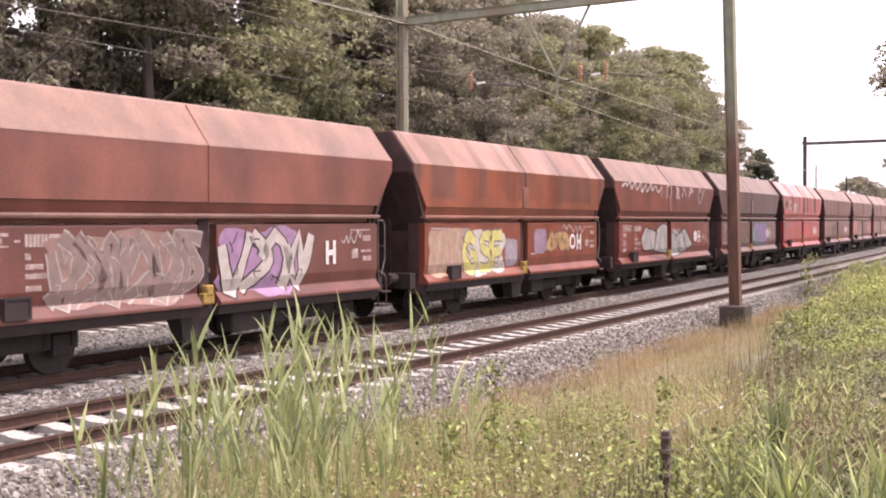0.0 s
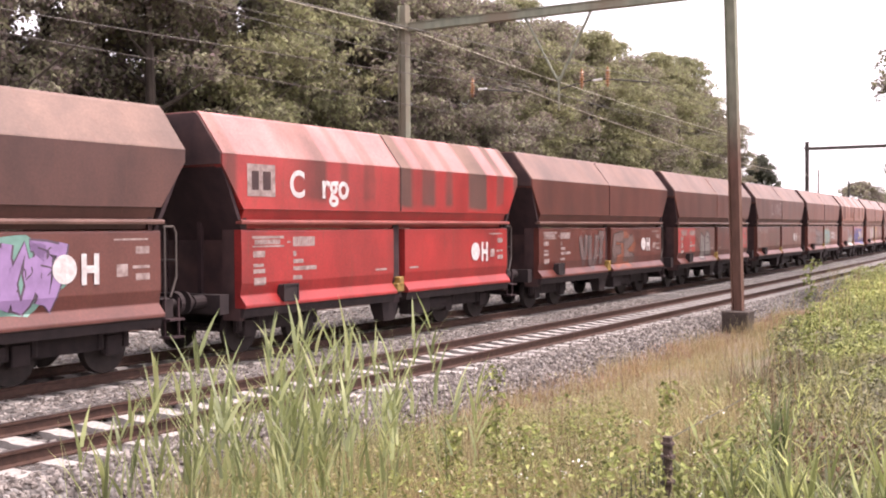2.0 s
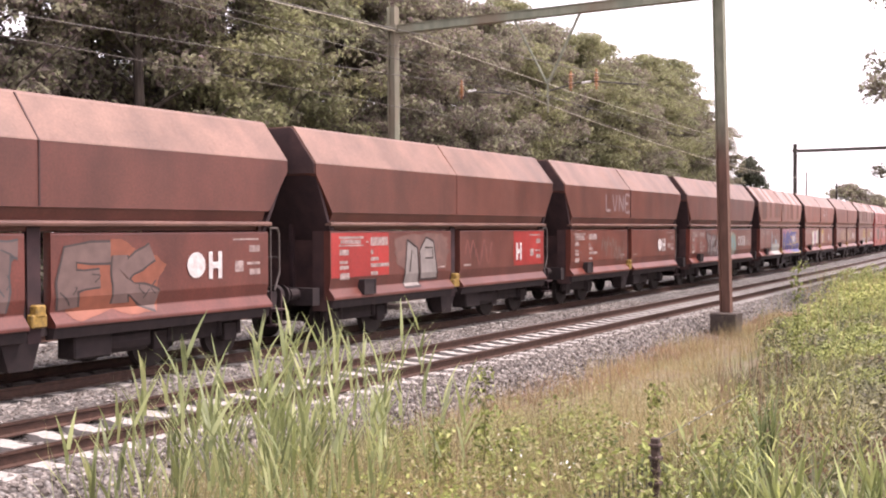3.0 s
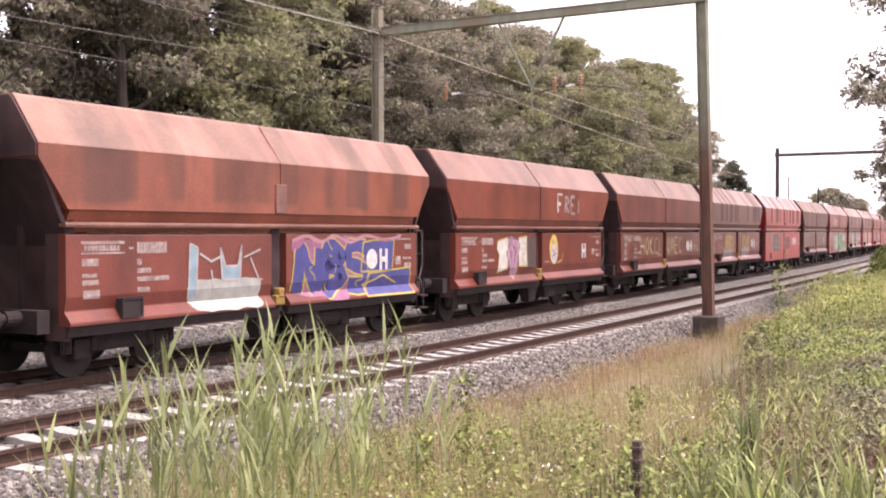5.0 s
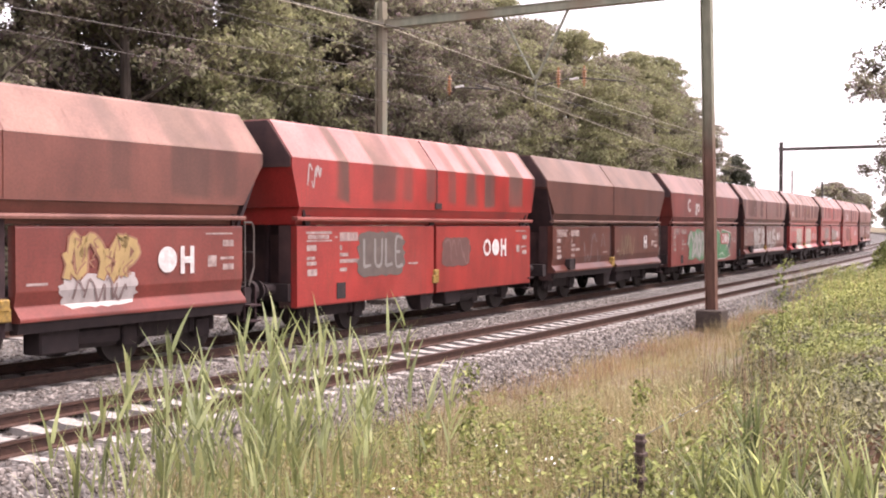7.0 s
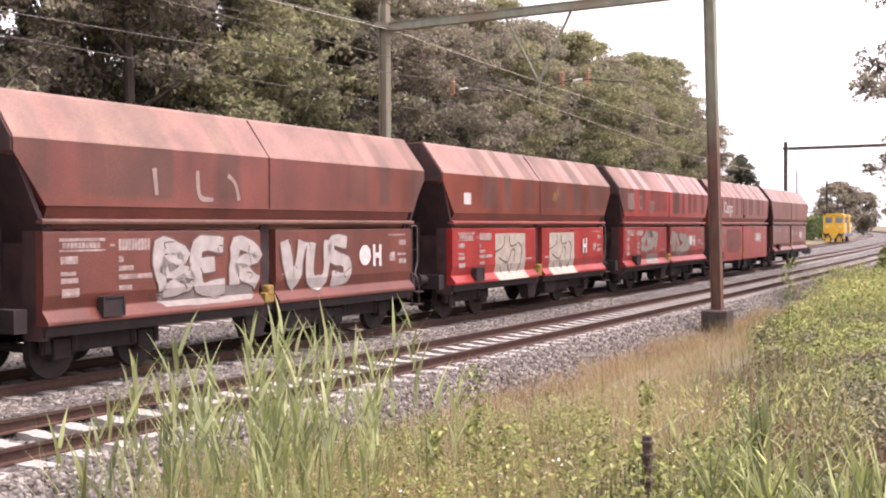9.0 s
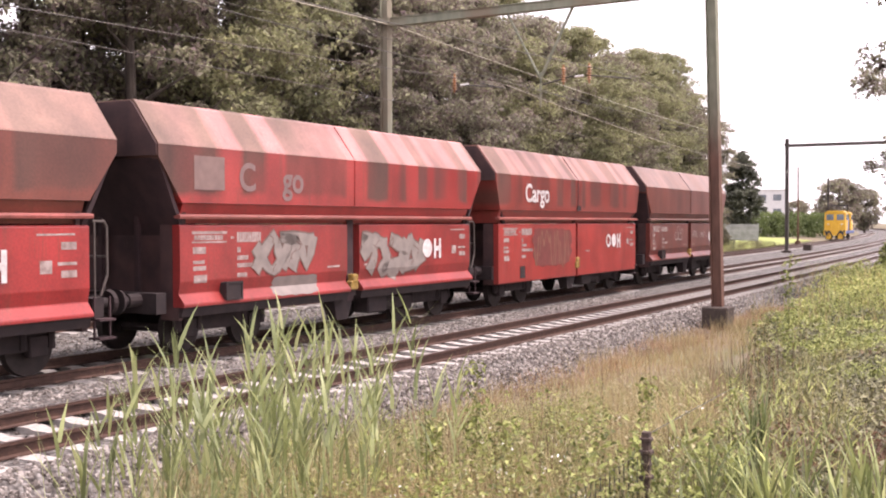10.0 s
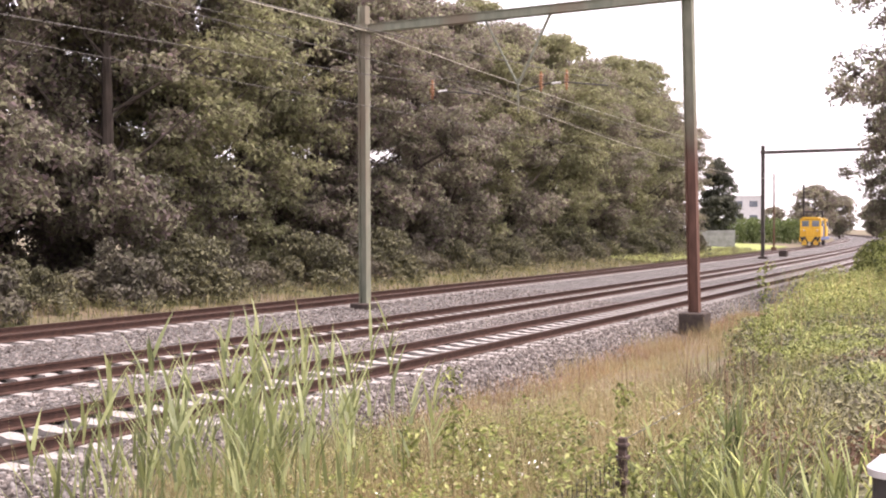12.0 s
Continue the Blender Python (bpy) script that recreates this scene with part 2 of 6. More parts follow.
def prism(bm, profile, x0, x1, cap=True):
    """A closed outline of (y, z) drawn out along x; x0 and x1 may be lists, one for each corner."""
    a = x0 if isinstance(x0, (list, tuple)) else [x0] * len(profile)
    c = x1 if isinstance(x1, (list, tuple)) else [x1] * len(profile)
    p = [bm.verts.new((x, y, z)) for x, (y, z) in zip(a, profile)]
    q = [bm.verts.new((x, y, z)) for x, (y, z) in zip(c, profile)]
    for i in range(len(profile)):
        j = (i + 1) % len(profile)
        bm.faces.new((p[i], p[j], q[j], q[i]))
    if cap:
        bm.faces.new(p[::-1])
        bm.faces.new(q)
    bmesh.ops.recalc_face_normals(bm, faces=bm.faces[:])
    return bm


def rod(bm, p, q, r0, r1=None, seg=8):
    """A round bar between two points, tapered if wanted."""
    p, q = Vector(p), Vector(q)
    d = q - p
    m = Matrix.Translation((p + q) / 2) @ d.to_track_quat("Z", "Y").to_matrix().to_4x4()
    bmesh.ops.create_cone(bm, cap_ends=True, segments=seg, radius1=r0, radius2=r0 if r1 is None else r1, depth=d.length, matrix=m)
    return bm


def pipe(bm, pts, r, seg=6):
    for a, b in zip(pts, pts[1:]):
        rod(bm, a, b, r, r, seg)
    return bm


def raw(name, verts, faces, mat, parent=None, smooth=False):
    me = bpy.data.meshes.new(name)
    me.from_pydata(verts, [], faces)
    me.materials.append(mat)
    if smooth:
        me.shade_smooth()
    ob = new(name, me)
    ob.parent = parent
    return ob


# ---- the line: three tracks on one long left-hand curve ----
RADIUS = 1916.0
MID_Y = 14.75
TRACK_OFFSET = {"track_1": -4.07, "track_2": 0.0, "track_3": 6.52}


def on_line(s, u, z=0.0):
    """The place s metres along the line, u metres beyond the middle track, z above its rails."""
    a = s / RADIUS
    return Vector(((RADIUS - u) * math.sin(a), MID_Y + RADIUS - (RADIUS - u) * math.cos(a), z))


def line_pose(s, u, z=0.0, turn=0.0):
    p = on_line(s, u, z)
    return pose(p.x, p.y, p.z, 0, 0, math.degrees(s / RADIUS) + turn)


def ground_height(s, u):
    """The lie of the land across the line."""
    table = [(-400, 0.9), (-16, 0.85), (-13, 0.6), (-11, 0.15), (-8.5, -0.45), (-6.4, -0.6), (-5.4, -0.65), (9.6, -0.45), (11.5, -0.3), (16, 0.1), (40, 0.3), (900, 0.3)]
    for (a, za), (b, zb) in zip(table, table[1:]):
        if u <= b:
            return za + (zb - za) * max(0.0, (u - a)) / (b - a)
    return table[-1][1]


def sweep(name, outline, u, s0, s1, step, mat, parent, closed=True):
    """An outline of (across, up) carried along the line."""
    n = int((s1 - s0) / step) + 1
    verts, faces, k = [], [], len(outline)
    for i in range(n):
        s = s0 + (s1 - s0) * i / (n - 1)
        verts += [on_line(s, u + a, z)[:] for a, z in outline]
    for i in range(n - 1):
        for j in range(k if closed else k - 1):
            a, b = i * k + j, i * k + (j + 1) % k
            faces.append((a, b, b + k, a + k))
    return raw(name, verts, faces, mat, parent)


def build_ground():
    us = [-900, -400, -200, -100, -60, -40, -30, -24, -20, -17, -15, -13, -12, -11, -10, -9, -8, -7, -6.2, -5.4, -4, 0, 5, 9.6, 10.5, 11.5, 13, 16, 20, 28, 40, 70, 120, 250, 500, 900]
    ss = list(range(-60, 0, 6)) + [i * 1.5 for i in range(0, 41)] + list(range(64, 300, 8)) + list(range(300, 1500, 60))
    verts, faces = [], []
    for s in ss:
        for u in us:
            p = on_line(s, u)
            z = ground_height(s, u) + 0.10 * noise.noise((p.x * 0.5, p.y * 0.5, 0)) * (1 if not -5 < u < 9 else 0.2)
            verts.append((p.x, p.y, z))
    k = len(us)
    for i in range(len(ss) - 1):
        for j in range(k - 1):
            a = i * k + j
            faces.append((a, a + k, a + k + 1, a + 1))
    g = raw("ground", verts, faces, M_EARTH, smooth=True)
    tagged(g, "sandy earth with patches of low green growth", "ground", kind="structure")
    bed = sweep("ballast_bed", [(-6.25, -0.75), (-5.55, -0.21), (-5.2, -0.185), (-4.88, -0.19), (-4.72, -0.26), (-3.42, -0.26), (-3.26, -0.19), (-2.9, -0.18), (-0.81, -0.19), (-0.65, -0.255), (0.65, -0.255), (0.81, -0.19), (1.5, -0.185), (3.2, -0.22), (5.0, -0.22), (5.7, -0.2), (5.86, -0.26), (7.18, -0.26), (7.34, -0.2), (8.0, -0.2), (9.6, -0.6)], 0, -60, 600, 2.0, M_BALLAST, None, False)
    tagged(bed, "grey crushed-stone ballast bed under three tracks", "ballast", kind="structure")


RAIL_OUTLINE = [(-0.036, 0.0), (-0.036, -0.035), (-0.009, -0.05), (-0.009, -0.14), (-0.07, -0.155), (-0.07, -0.172),
                (0.07, -0.172), (0.07, -0.155), (0.009, -0.14), (0.009, -0.05), (0.036, -0.035), (0.036, 0.0)]


def build_tracks():
    for name, u in TRACK_OFFSET.items():
        root = tagged(new(name), "pair of rusty rails on concrete sleepers", "railway track", kind="structure")
        for side in (-0.7525, 0.7525):
            r = sweep("rail", RAIL_OUTLINE, u + side, -60, 600, 2.0, M_RAIL, root)
            sweep("rail_head", [(-0.03, 0.002), (0.03, 0.002)], u + side, -60, 600, 2.0, M_RAILTOP, r, False)
        mat = M_SLEEPER
        bm = bmesh.new()
        prism(bm, [(-1.28, -0.33), (-1.28, -0.185), (-1.2, -0.172), (-0.5, -0.172), (-0.4, -0.195), (0.4, -0.195), (0.5, -0.172), (1.2, -0.172), (1.28, -0.185), (1.28, -0.33)], -0.13, 0.13)
        me = bpy.data.meshes.new("sleeper")
        bm.to_mesh(me)
        bm.free()
        rest_v, rest_f = [], []
        base = [v.co.copy() for v in me.vertices]
        polys = [tuple(p.vertices) for p in me.polygons]
        for i in range(-30, 500):
            s = i * 0.6
            m = line_pose(s + random.uniform(-0.02, 0.02), u)
            if -2 < s < 120:
                o = part("sleeper", me, mat, root)
                o.matrix_basis = m
            else:
                k = len(rest_v)
                rest_v += [(m @ c)[:] for c in base]
                rest_f += [tuple(a + k for a in p) for p in polys]
        tagged(raw("sleeper_run", rest_v, rest_f, mat, root), kind="stuff")


def build_stones():
    """Loose stones on the beds that lie nearest."""
    rng = np.random.default_rng(5)
    ico = np.array([(0, 0, 1), (0.9, 0, 0.1), (0.1, 0.95, 0), (-0.85, 0.1, -0.1), (0, -0.9, 0.1), (0.1, 0, -0.9)])
    tri = np.array([(0, 1, 2), (0, 2, 3), (0, 3, 4), (0, 4, 1), (5, 2, 1), (5, 3, 2), (5, 4, 3), (5, 1, 4)])
    spots = []
    for n, s0, s1, u0, u1 in ((13500, 3, 34, -6.3, -5.3), (4000, 34, 70, -6.3, -5.3), (2400, 4, 32, -6.9, -6.2), (5500, 3, 34, -5.3, -2.8), (8000, 3, 36, -2.85, -1.2), (4000, 3, 36, -1.3, 1.4), (6000, 6, 42, 1.2, 5.4), (2500, 8, 40, 6.0, 9.4)):
        spots.append(np.stack([rng.uniform(s0, s1, n), rng.uniform(u0, u1, n)], 1))
    spots = np.concatenate(spots)
    verts, faces = [], []
    edge = [(-7.5, -0.57), (-6.3, -0.62), (-6.1, -0.62), (-5.55, -0.22), (-5.2, -0.19), (-4.88, -0.2), (-4.72, -0.27), (-3.42, -0.27), (-3.26, -0.2), (-0.81, -0.2), (-0.65, -0.265), (0.65, -0.265), (0.81, -0.2), (1.5, -0.19), (3.2, -0.225), (8.0, -0.205), (9.6, -0.6)]
    ex, ez = [e[0] for e in edge], [e[1] for e in edge]
    n = len(spots)
    size = rng.uniform(0.026, 0.062, n)
    a = spots[:, 0] / RADIUS
    x = (RADIUS - spots[:, 1]) * np.sin(a)
    y = MID_Y + RADIUS - (RADIUS - spots[:, 1]) * np.cos(a)
    z = np.interp(spots[:, 1], ex, ez) + size * 0.1
    rot = rng.normal(size=(n, 3, 3))
    rot, _ = np.linalg.qr(rot)
    shape = ico[None] * rng.uniform(0.6, 1.25, (n, 6, 1))
    pts = np.einsum("nij,nkj->nki", rot, shape) * size[:, None, None] + np.stack([x, y, z], 1)[:, None]
    fc = (tri[None] + (np.arange(n) * 6)[:, None, None]).reshape(-1, 3)
    ob = raw("ballast_stones", pts.reshape(-1, 3).tolist(), fc.tolist(), M_STONE)
    tagged(ob, "loose grey and brown crushed stones on the track bed", "ballast", kind="stuff")


build_ground()
build_tracks()
build_stones()

# ---- the coal train ----
PITCH = 12.632
HALF, PLAIN_HALF, BULGE = 5.315, 5.635, 5.86
RED, BROWN, RUST, DARK = (0.300, 0.027, 0.027), (0.120, 0.037, 0.029), (0.180, 0.055, 0.037), (0.075, 0.030, 0.025)
DUST = (0.088, 0.038, 0.029)
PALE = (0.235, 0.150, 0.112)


def flat(bm, pts, y):
    """A flat patch of paint of (x, z) corners on the side at depth y."""
    bm.faces.new([bm.verts.new((x, y, z)) for x, z in pts])


def bar(bm, x0, x1, z0, z1, y):
    flat(bm, [(x0, z0), (x1, z0), (x1, z1), (x0, z1)], y)


def disc(bm, x, z, r, y, n=20, rz=None, inner=0.0):
    rz = rz or r
    ring = [(math.cos(2 * math.pi * i / n), math.sin(2 * math.pi * i / n)) for i in range(n)]
    if not inner:
        flat(bm, [(x + r * c, z + rz * s) for c, s in ring], y)
        return
    for (c, s), (d, e) in zip(ring, ring[1:] + ring[:1]):
        flat(bm, [(x + r * c, z + rz * s), (x + r * d, z + rz * e), (x + inner * r * d, z + inner * rz * e), (x + inner * r * c, z + inner * rz * s)], y)


def stroke(bm, pts, w, y):
    """A painted line through (x, z) points."""
    p = [Vector(a) for a in pts]
    left, right = [], []
    for i, a in enumerate(p):
        d = (p[min(i + 1, len(p) - 1)] - p[max(i - 1, 0)]).normalized()
        k = w * (0.8 + 0.4 * noise.noise((a.x * 3, a.y * 3, 1.0))) / 2
        n = Vector((-d.y, d.x)) * k
        left.append(a + n)
        right.append(a - n)
    for i in range(len(p) - 1):
        flat(bm, [left[i][:], left[i + 1][:], right[i + 1][:], right[i][:]], y)


def smooth_path(pts, n=6):
    """A rounded line through the points."""
    p = [Vector(a) for a in pts]
    out = []
    for i in range(len(p) - 1):
        a, b, c, d = p[max(i - 1, 0)], p[i], p[i + 1], p[min(i + 2, len(p) - 1)]
        for k in range(n):
            t = k / n
            out.append((0.5 * ((2 * b) + (c - a) * t + (2 * a - 5 * b + 4 * c - d) * t * t + (3 * b - a - 3 * c + d) * t ** 3))[:])
    out.append(p[-1][:])
    return out


SPRAY = {}


def spray(color, rough=0.55):
    key = tuple(color)
    if key not in SPRAY:
        color = tuple(0.85 * c + 0.15 * w for c, w in zip(color, (0.22, 0.10, 0.085)))
        dark, light = tuple(c * 0.50 for c in color), tuple(c * 0.70 for c in color)
        SPRAY[key] = grainy("spray_paint", dark, light, 4, rough, strength=0.05)
    return SPRAY[key]


def bubble_piece(parent, x0, x1, z0, z1, y, fill, line, count, seed, second=None, text=""):
    """A sprayed piece: crowded fat strokes with dark outlines over a ragged cloud of paint."""
    r = random.Random(seed)
    w, h = (x1 - x0) / count, z1 - z0
    if second:
        cloud, rim, n = bmesh.new(), [], 44
        for k in range(n):
            a = 2 * math.pi * k / n
            c, s = math.cos(a), math.sin(a)
            q = (abs(c) ** 4 + abs(s) ** 4) ** (-1 / 4) * (0.94 + 0.10 * math.sin(5 * a + seed) + 0.07 * r.uniform(-1, 1))
            rim.append(((x0 + x1) / 2 + (x1 - x0) / 2 * 1.03 * q * c, min(max((z0 + z1) / 2 + h / 2 * q * s, z0 - 0.02), z1 + 0.03)))
        flat(cloud, rim, y)
        part("graffiti_ground", cloud, spray(second), parent, "ragged cloud of spray paint")
    for i in range(count):
        a, b = x0 + w * i + 0.04 * w, x0 + w * (i + 1) - 0.02 * w
        lean = r.uniform(-0.12, 0.16)
        fat = min(w * 0.42, h * 0.30)
        lo, hi, mid = z0 + fat * 0.55, z1 - fat * 0.55, z0 + h * r.uniform(0.4, 0.62)
        left, right = a + fat * 0.5, b - fat * 0.5
        mx = (left + right) / 2
        if text:
            left, right = a + fat * 0.28, b - fat * 0.22
            shape = [[(left + c * (right - left) / 0.8, lo + d * (hi - lo)) for c, d in q] for q in LETTER[text[i]]]
        else:
            over = 0.35 * w
            shape = [r.choice((
                [(left - over, mid), (mx, hi), (right + over, mid), (right, lo)],
                [(left, lo), (mx, mid + 0.1), (left - over, hi), (right + over, hi - 0.1)],
                [(left - over, lo), (mx, hi), (right, lo + 0.1), (right + over, hi)],
                [(right + over, hi), (mx, lo), (left - over, hi - 0.2)],
                [(left, hi), (right + over, mid), (left - over, lo + 0.05)],
            )) for _ in range(2)]
        body, rim = bmesh.new(), bmesh.new()
        for k, path in enumerate(shape):
            path = [(x + lean * (z - z0), z + r.uniform(-0.04, 0.04)) for x, z in path]
            path = smooth_path(path, 5) if r.random() < 0.65 else smooth_path(path, 2)
            path = [(x, min(max(z, z0 + fat * 0.5), z1 - fat * 0.5)) for x, z in path]
            stroke(rim, path, fat + 0.09, y - 0.002 - 0.0004 * (i % 4))
            stroke(body, path, fat, y - 0.005 - 0.0003 * k)
        for _ in range(3):
            ax, az = r.uniform(left, right), r.uniform(z0 + 0.1, z1 - 0.25)
            stroke(rim, smooth_path([(ax, az), (ax + r.uniform(-0.12, 0.12), az + 0.1), (ax + r.uniform(-0.2, 0.2), az + r.uniform(0.1, 0.24))], 3), 0.03, y - 0.0075)
        tagged(part("graffiti_outline", rim, spray(line), parent), kind="stuff")
        tagged(part("graffiti_fill", body, spray(fill), parent), kind="stuff")


def tag_lines(parent, paths, color, width, y, label="hand-sprayed scrawl"):
    bm = bmesh.new()
    for p in paths:
        stroke(bm, smooth_path(p, 5) if len(p) > 2 else p, width, y)
    tagged(part("graffiti_tag", bm, spray(color), parent, label), kind="stuff")


def scrawl(x0, x1, z0, z1, n, seed):
    """Quick zigzag strokes that fill a strip."""
    r = random.Random(seed)
    out = []
    for i in range(n):
        a = x0 + (x1 - x0) * i / n
        b = a + (x1 - x0) / n * 0.8
        out.append([(a, r.uniform(z0, z1)), ((a + b) / 2, r.choice((z0, z1))), (b, r.uniform(z0, z1)), (b + 0.05, r.uniform(z0, z1))])
    return out


# readable tags, drawn as strokes in a unit letter box
LETTER = {
    "H": [[(0, 0), (0, 1)], [(0.8, 0), (0.8, 1)], [(0, 0.5), (0.8, 0.5)]],
    "O": [[(0.4, 0), (0, 0.4), (0.35, 1), (0.8, 0.6), (0.4, 0)]],
    "K": [[(0, 0), (0, 1)], [(0.7, 1), (0, 0.45), (0.8, 0)]],
    "E": [[(0.8, 1), (0, 1), (0, 0), (0.8, 0)], [(0, 0.5), (0.5, 0.5)]],
    "M": [[(0, 0), (0.1, 1), (0.4, 0.3), (0.7, 1), (0.85, 0)]],
    "C": [[(0.8, 0.9), (0.3, 1), (0, 0.5), (0.3, 0), (0.8, 0.1)]],
    "F": [[(0, 0), (0, 1), (0.8, 1)], [(0, 0.5), (0.6, 0.5)]],
    "G": [[(0.8, 0.85), (0.35, 1), (0, 0.5), (0.35, 0), (0.8, 0.1), (0.8, 0.45), (0.45, 0.45)]],
    "S": [[(0.8, 0.95), (0.1, 1), (0.05, 0.6), (0.75, 0.45), (0.7, 0.02), (0, 0.05)]],
    "B": [[(0, 0), (0, 1), (0.7, 0.8), (0.1, 0.52), (0.8, 0.25), (0, 0)]],
    "R": [[(0, 0), (0, 1), (0.75, 0.75), (0.1, 0.5), (0.8, 0)]],
    "U": [[(0, 1), (0.05, 0.1), (0.7, 0.1), (0.8, 1)]],
    "V": [[(0, 1), (0.4, 0), (0.8, 1)]],
    "T": [[(0, 1), (0.8, 1)], [(0.4, 1), (0.4, 0)]],
    "N": [[(0, 0), (0, 1)], [(0, 1), (0.8, 0)], [(0.8, 0), (0.8, 1)]],
    "L": [[(0, 1), (0, 0)], [(0, 0), (0.8, 0.05)]],
    "A": [[(0, 0), (0.4, 1), (0.8, 0)], [(0.2, 0.4), (0.6, 0.4)]],
}


def word(text, x, z, w, h):
    return [[(x + i * w * 1.25 + a * w, z + b * h) for a, b in p] for i, ch in enumerate(text) for p in LETTER[ch]]


def mesh_once(cache, name, make):
    if name not in cache:
        bm = make(bmesh.new())
        me = bpy.data.meshes.new(name)
        bm.to_mesh(me)
        bm.free()
        cache[name] = me
    return cache[name]


SHARED = {}
# dark plate colour; on the wagon ends it includes the shade of the gap
M_DARKPLATE = grainy("dark_plate", (0.026, 0.012, 0.013), (0.068, 0.032, 0.030), 2, 0.8)
HOOD_TOP, HOOD_WAIST = 4.52, 2.74


def hood_shell(bm, half):
    """The upper bin: sides that swell outwards from the waist, and ends that taper below."""
    prof = [(-1.40, HOOD_WAIST), (-1.495, HOOD_WAIST), (-1.50, 3.52), (-1.50, 3.73), (1.50, 3.73), (1.50, 3.52), (1.495, HOOD_WAIST), (1.40, HOOD_WAIST)]
    taper = {HOOD_WAIST: half - 0.02, 3.52: BULGE, 3.73: BULGE}
    ends = [taper[z] for _, z in prof]
    prism(bm, prof, [-e for e in ends], ends)
    return bm


def shoulder_plates(bm):
    """The sloping roof plates with their flat closed top."""
    prof = [(-1.505, 3.732), (-1.49, 3.76), (-0.96, 4.47), (-0.90, HOOD_TOP), (0.90, HOOD_TOP), (0.96, 4.47), (1.49, 3.76), (1.505, 3.732)]
    ends = [BULGE - 0.02 * (z - 3.7) for _, z in prof]
    prism(bm, prof, [-e for e in ends], ends)
    return bm


def end_panel(bm, s):
    """The end plate of the upper bin, soot and gap shade in its dark colour."""
    x0, x1 = sorted((s * (BULGE + 0.004), s * (BULGE + 0.03)))
    prism(bm, [(-1.47, 3.54), (-1.47, 3.73), (-0.95, 4.44), (-0.88, 4.49), (0.88, 4.49), (0.95, 4.44), (1.47, 3.73), (1.47, 3.54)], x0, x1)
    return bm


def flared_door(bm, x0, x1):
    prism(bm, [(-1.28, 2.36), (-1.43, 2.36), (-1.45, 2.33), (-1.45, 1.36), (-1.405, 1.14), (-1.545, 0.97), (-1.545, 0.91), (-1.28, 0.91)], x0, x1)
    bmesh.ops.bevel(bm, geom=[e for e in bm.edges if e.calc_length() > 3], offset=0.012, segments=1, affect="EDGES")
    return bm


def plain_door(bm, x0, x1):
    prism(bm, [(-1.30, 2.36), (-1.43, 2.36), (-1.45, 2.33), (-1.45, 0.72), (-1.43, 0.69), (-1.30, 0.69)], x0, x1)
    return bm


def wheel(bm, x, y):
    m = Matrix.Translation((x, y, 0.46)) @ Matrix.Rotation(math.pi / 2, 4, "X")
    bmesh.ops.create_cone(bm, cap_ends=True, segments=28, radius1=0.46, radius2=0.45, depth=0.13, matrix=m)
    m2 = Matrix.Translation((x, y - 0.09, 0.46)) @ Matrix.Rotation(math.pi / 2, 4, "X")
    bmesh.ops.create_cone(bm, cap_ends=True, segments=14, radius1=0.17, radius2=0.12, depth=0.14, matrix=m2)
    return bm


def bogie_frame(bm, cx):
    for y in (-1.02, 0.94):
        prism(bm, [(y, 0.42), (y, 0.72), (y + 0.08, 0.72), (y + 0.08, 0.42)], cx - 1.25, cx + 1.25)
        for w in (-0.9, 0.9):
            box(bm, cx + w - 0.17, cx + w + 0.17, y - 0.06, y + 0.1, 0.32, 0.66, 0.02)
            for k in (-0.26, 0.26):
                rod(bm, (cx + w + k, y + 0.02, 0.45), (cx + w + k, y + 0.02, 0.7), 0.075)
    box(bm, cx - 0.25, cx + 0.25, -0.95, 0.95, 0.45, 0.7)
    for w in (-0.9, 0.9):
        rod(bm, (cx + w, -0.75, 0.46), (cx + w, 0.75, 0.46), 0.08)
    return bm


def under_frame(bm):
    box(bm, -6.0, 6.0, -0.42, 0.42, 0.82, 1.12)
    for s in (-1, 1):
        box(bm, s * 5.62 - 0.12, s * 5.62 + 0.12, -1.30, 1.30, 0.82, 1.18)
        prism(bm, [(-1.25, 1.5), (-1.25, 2.4), (1.25, 2.4), (1.25, 1.5)], s * 4.7, s * 5.1)
    # discharge chutes between the bogies, an outlet in the middle and the brake gear beside it
    prism(bm, [(-1.30, 1.3), (-1.36, 0.80), (-1.1, 0.78), (-0.35, 0.95), (0.35, 0.95), (1.1, 0.78), (1.36, 0.80), (1.30, 1.3)], -5.0, 5.0)
    prism(bm, [(-1.36, 0.8), (-1.30, 0.30), (-1.05, 0.30), (-1.0, 0.8)], [-0.62, -0.42, -0.42, -0.62], [0.12, 0.0, 0.0, 0.12])
    box(bm, 0.78, 1.55, -1.32, -0.9, 0.36, 0.82, 0.03)
    rod(bm, (1.55, -1.05, 0.56), (2.45, -1.05, 0.56), 0.2, seg=12)
    rod(bm, (-1.9, 0.5, 0.84), (-0.7, 0.5, 0.84), 0.13, seg=12)
    rod(bm, (-2.3, -1.15, 0.80), (2.4, -1.15, 0.80), 0.025, seg=6)
    return bm


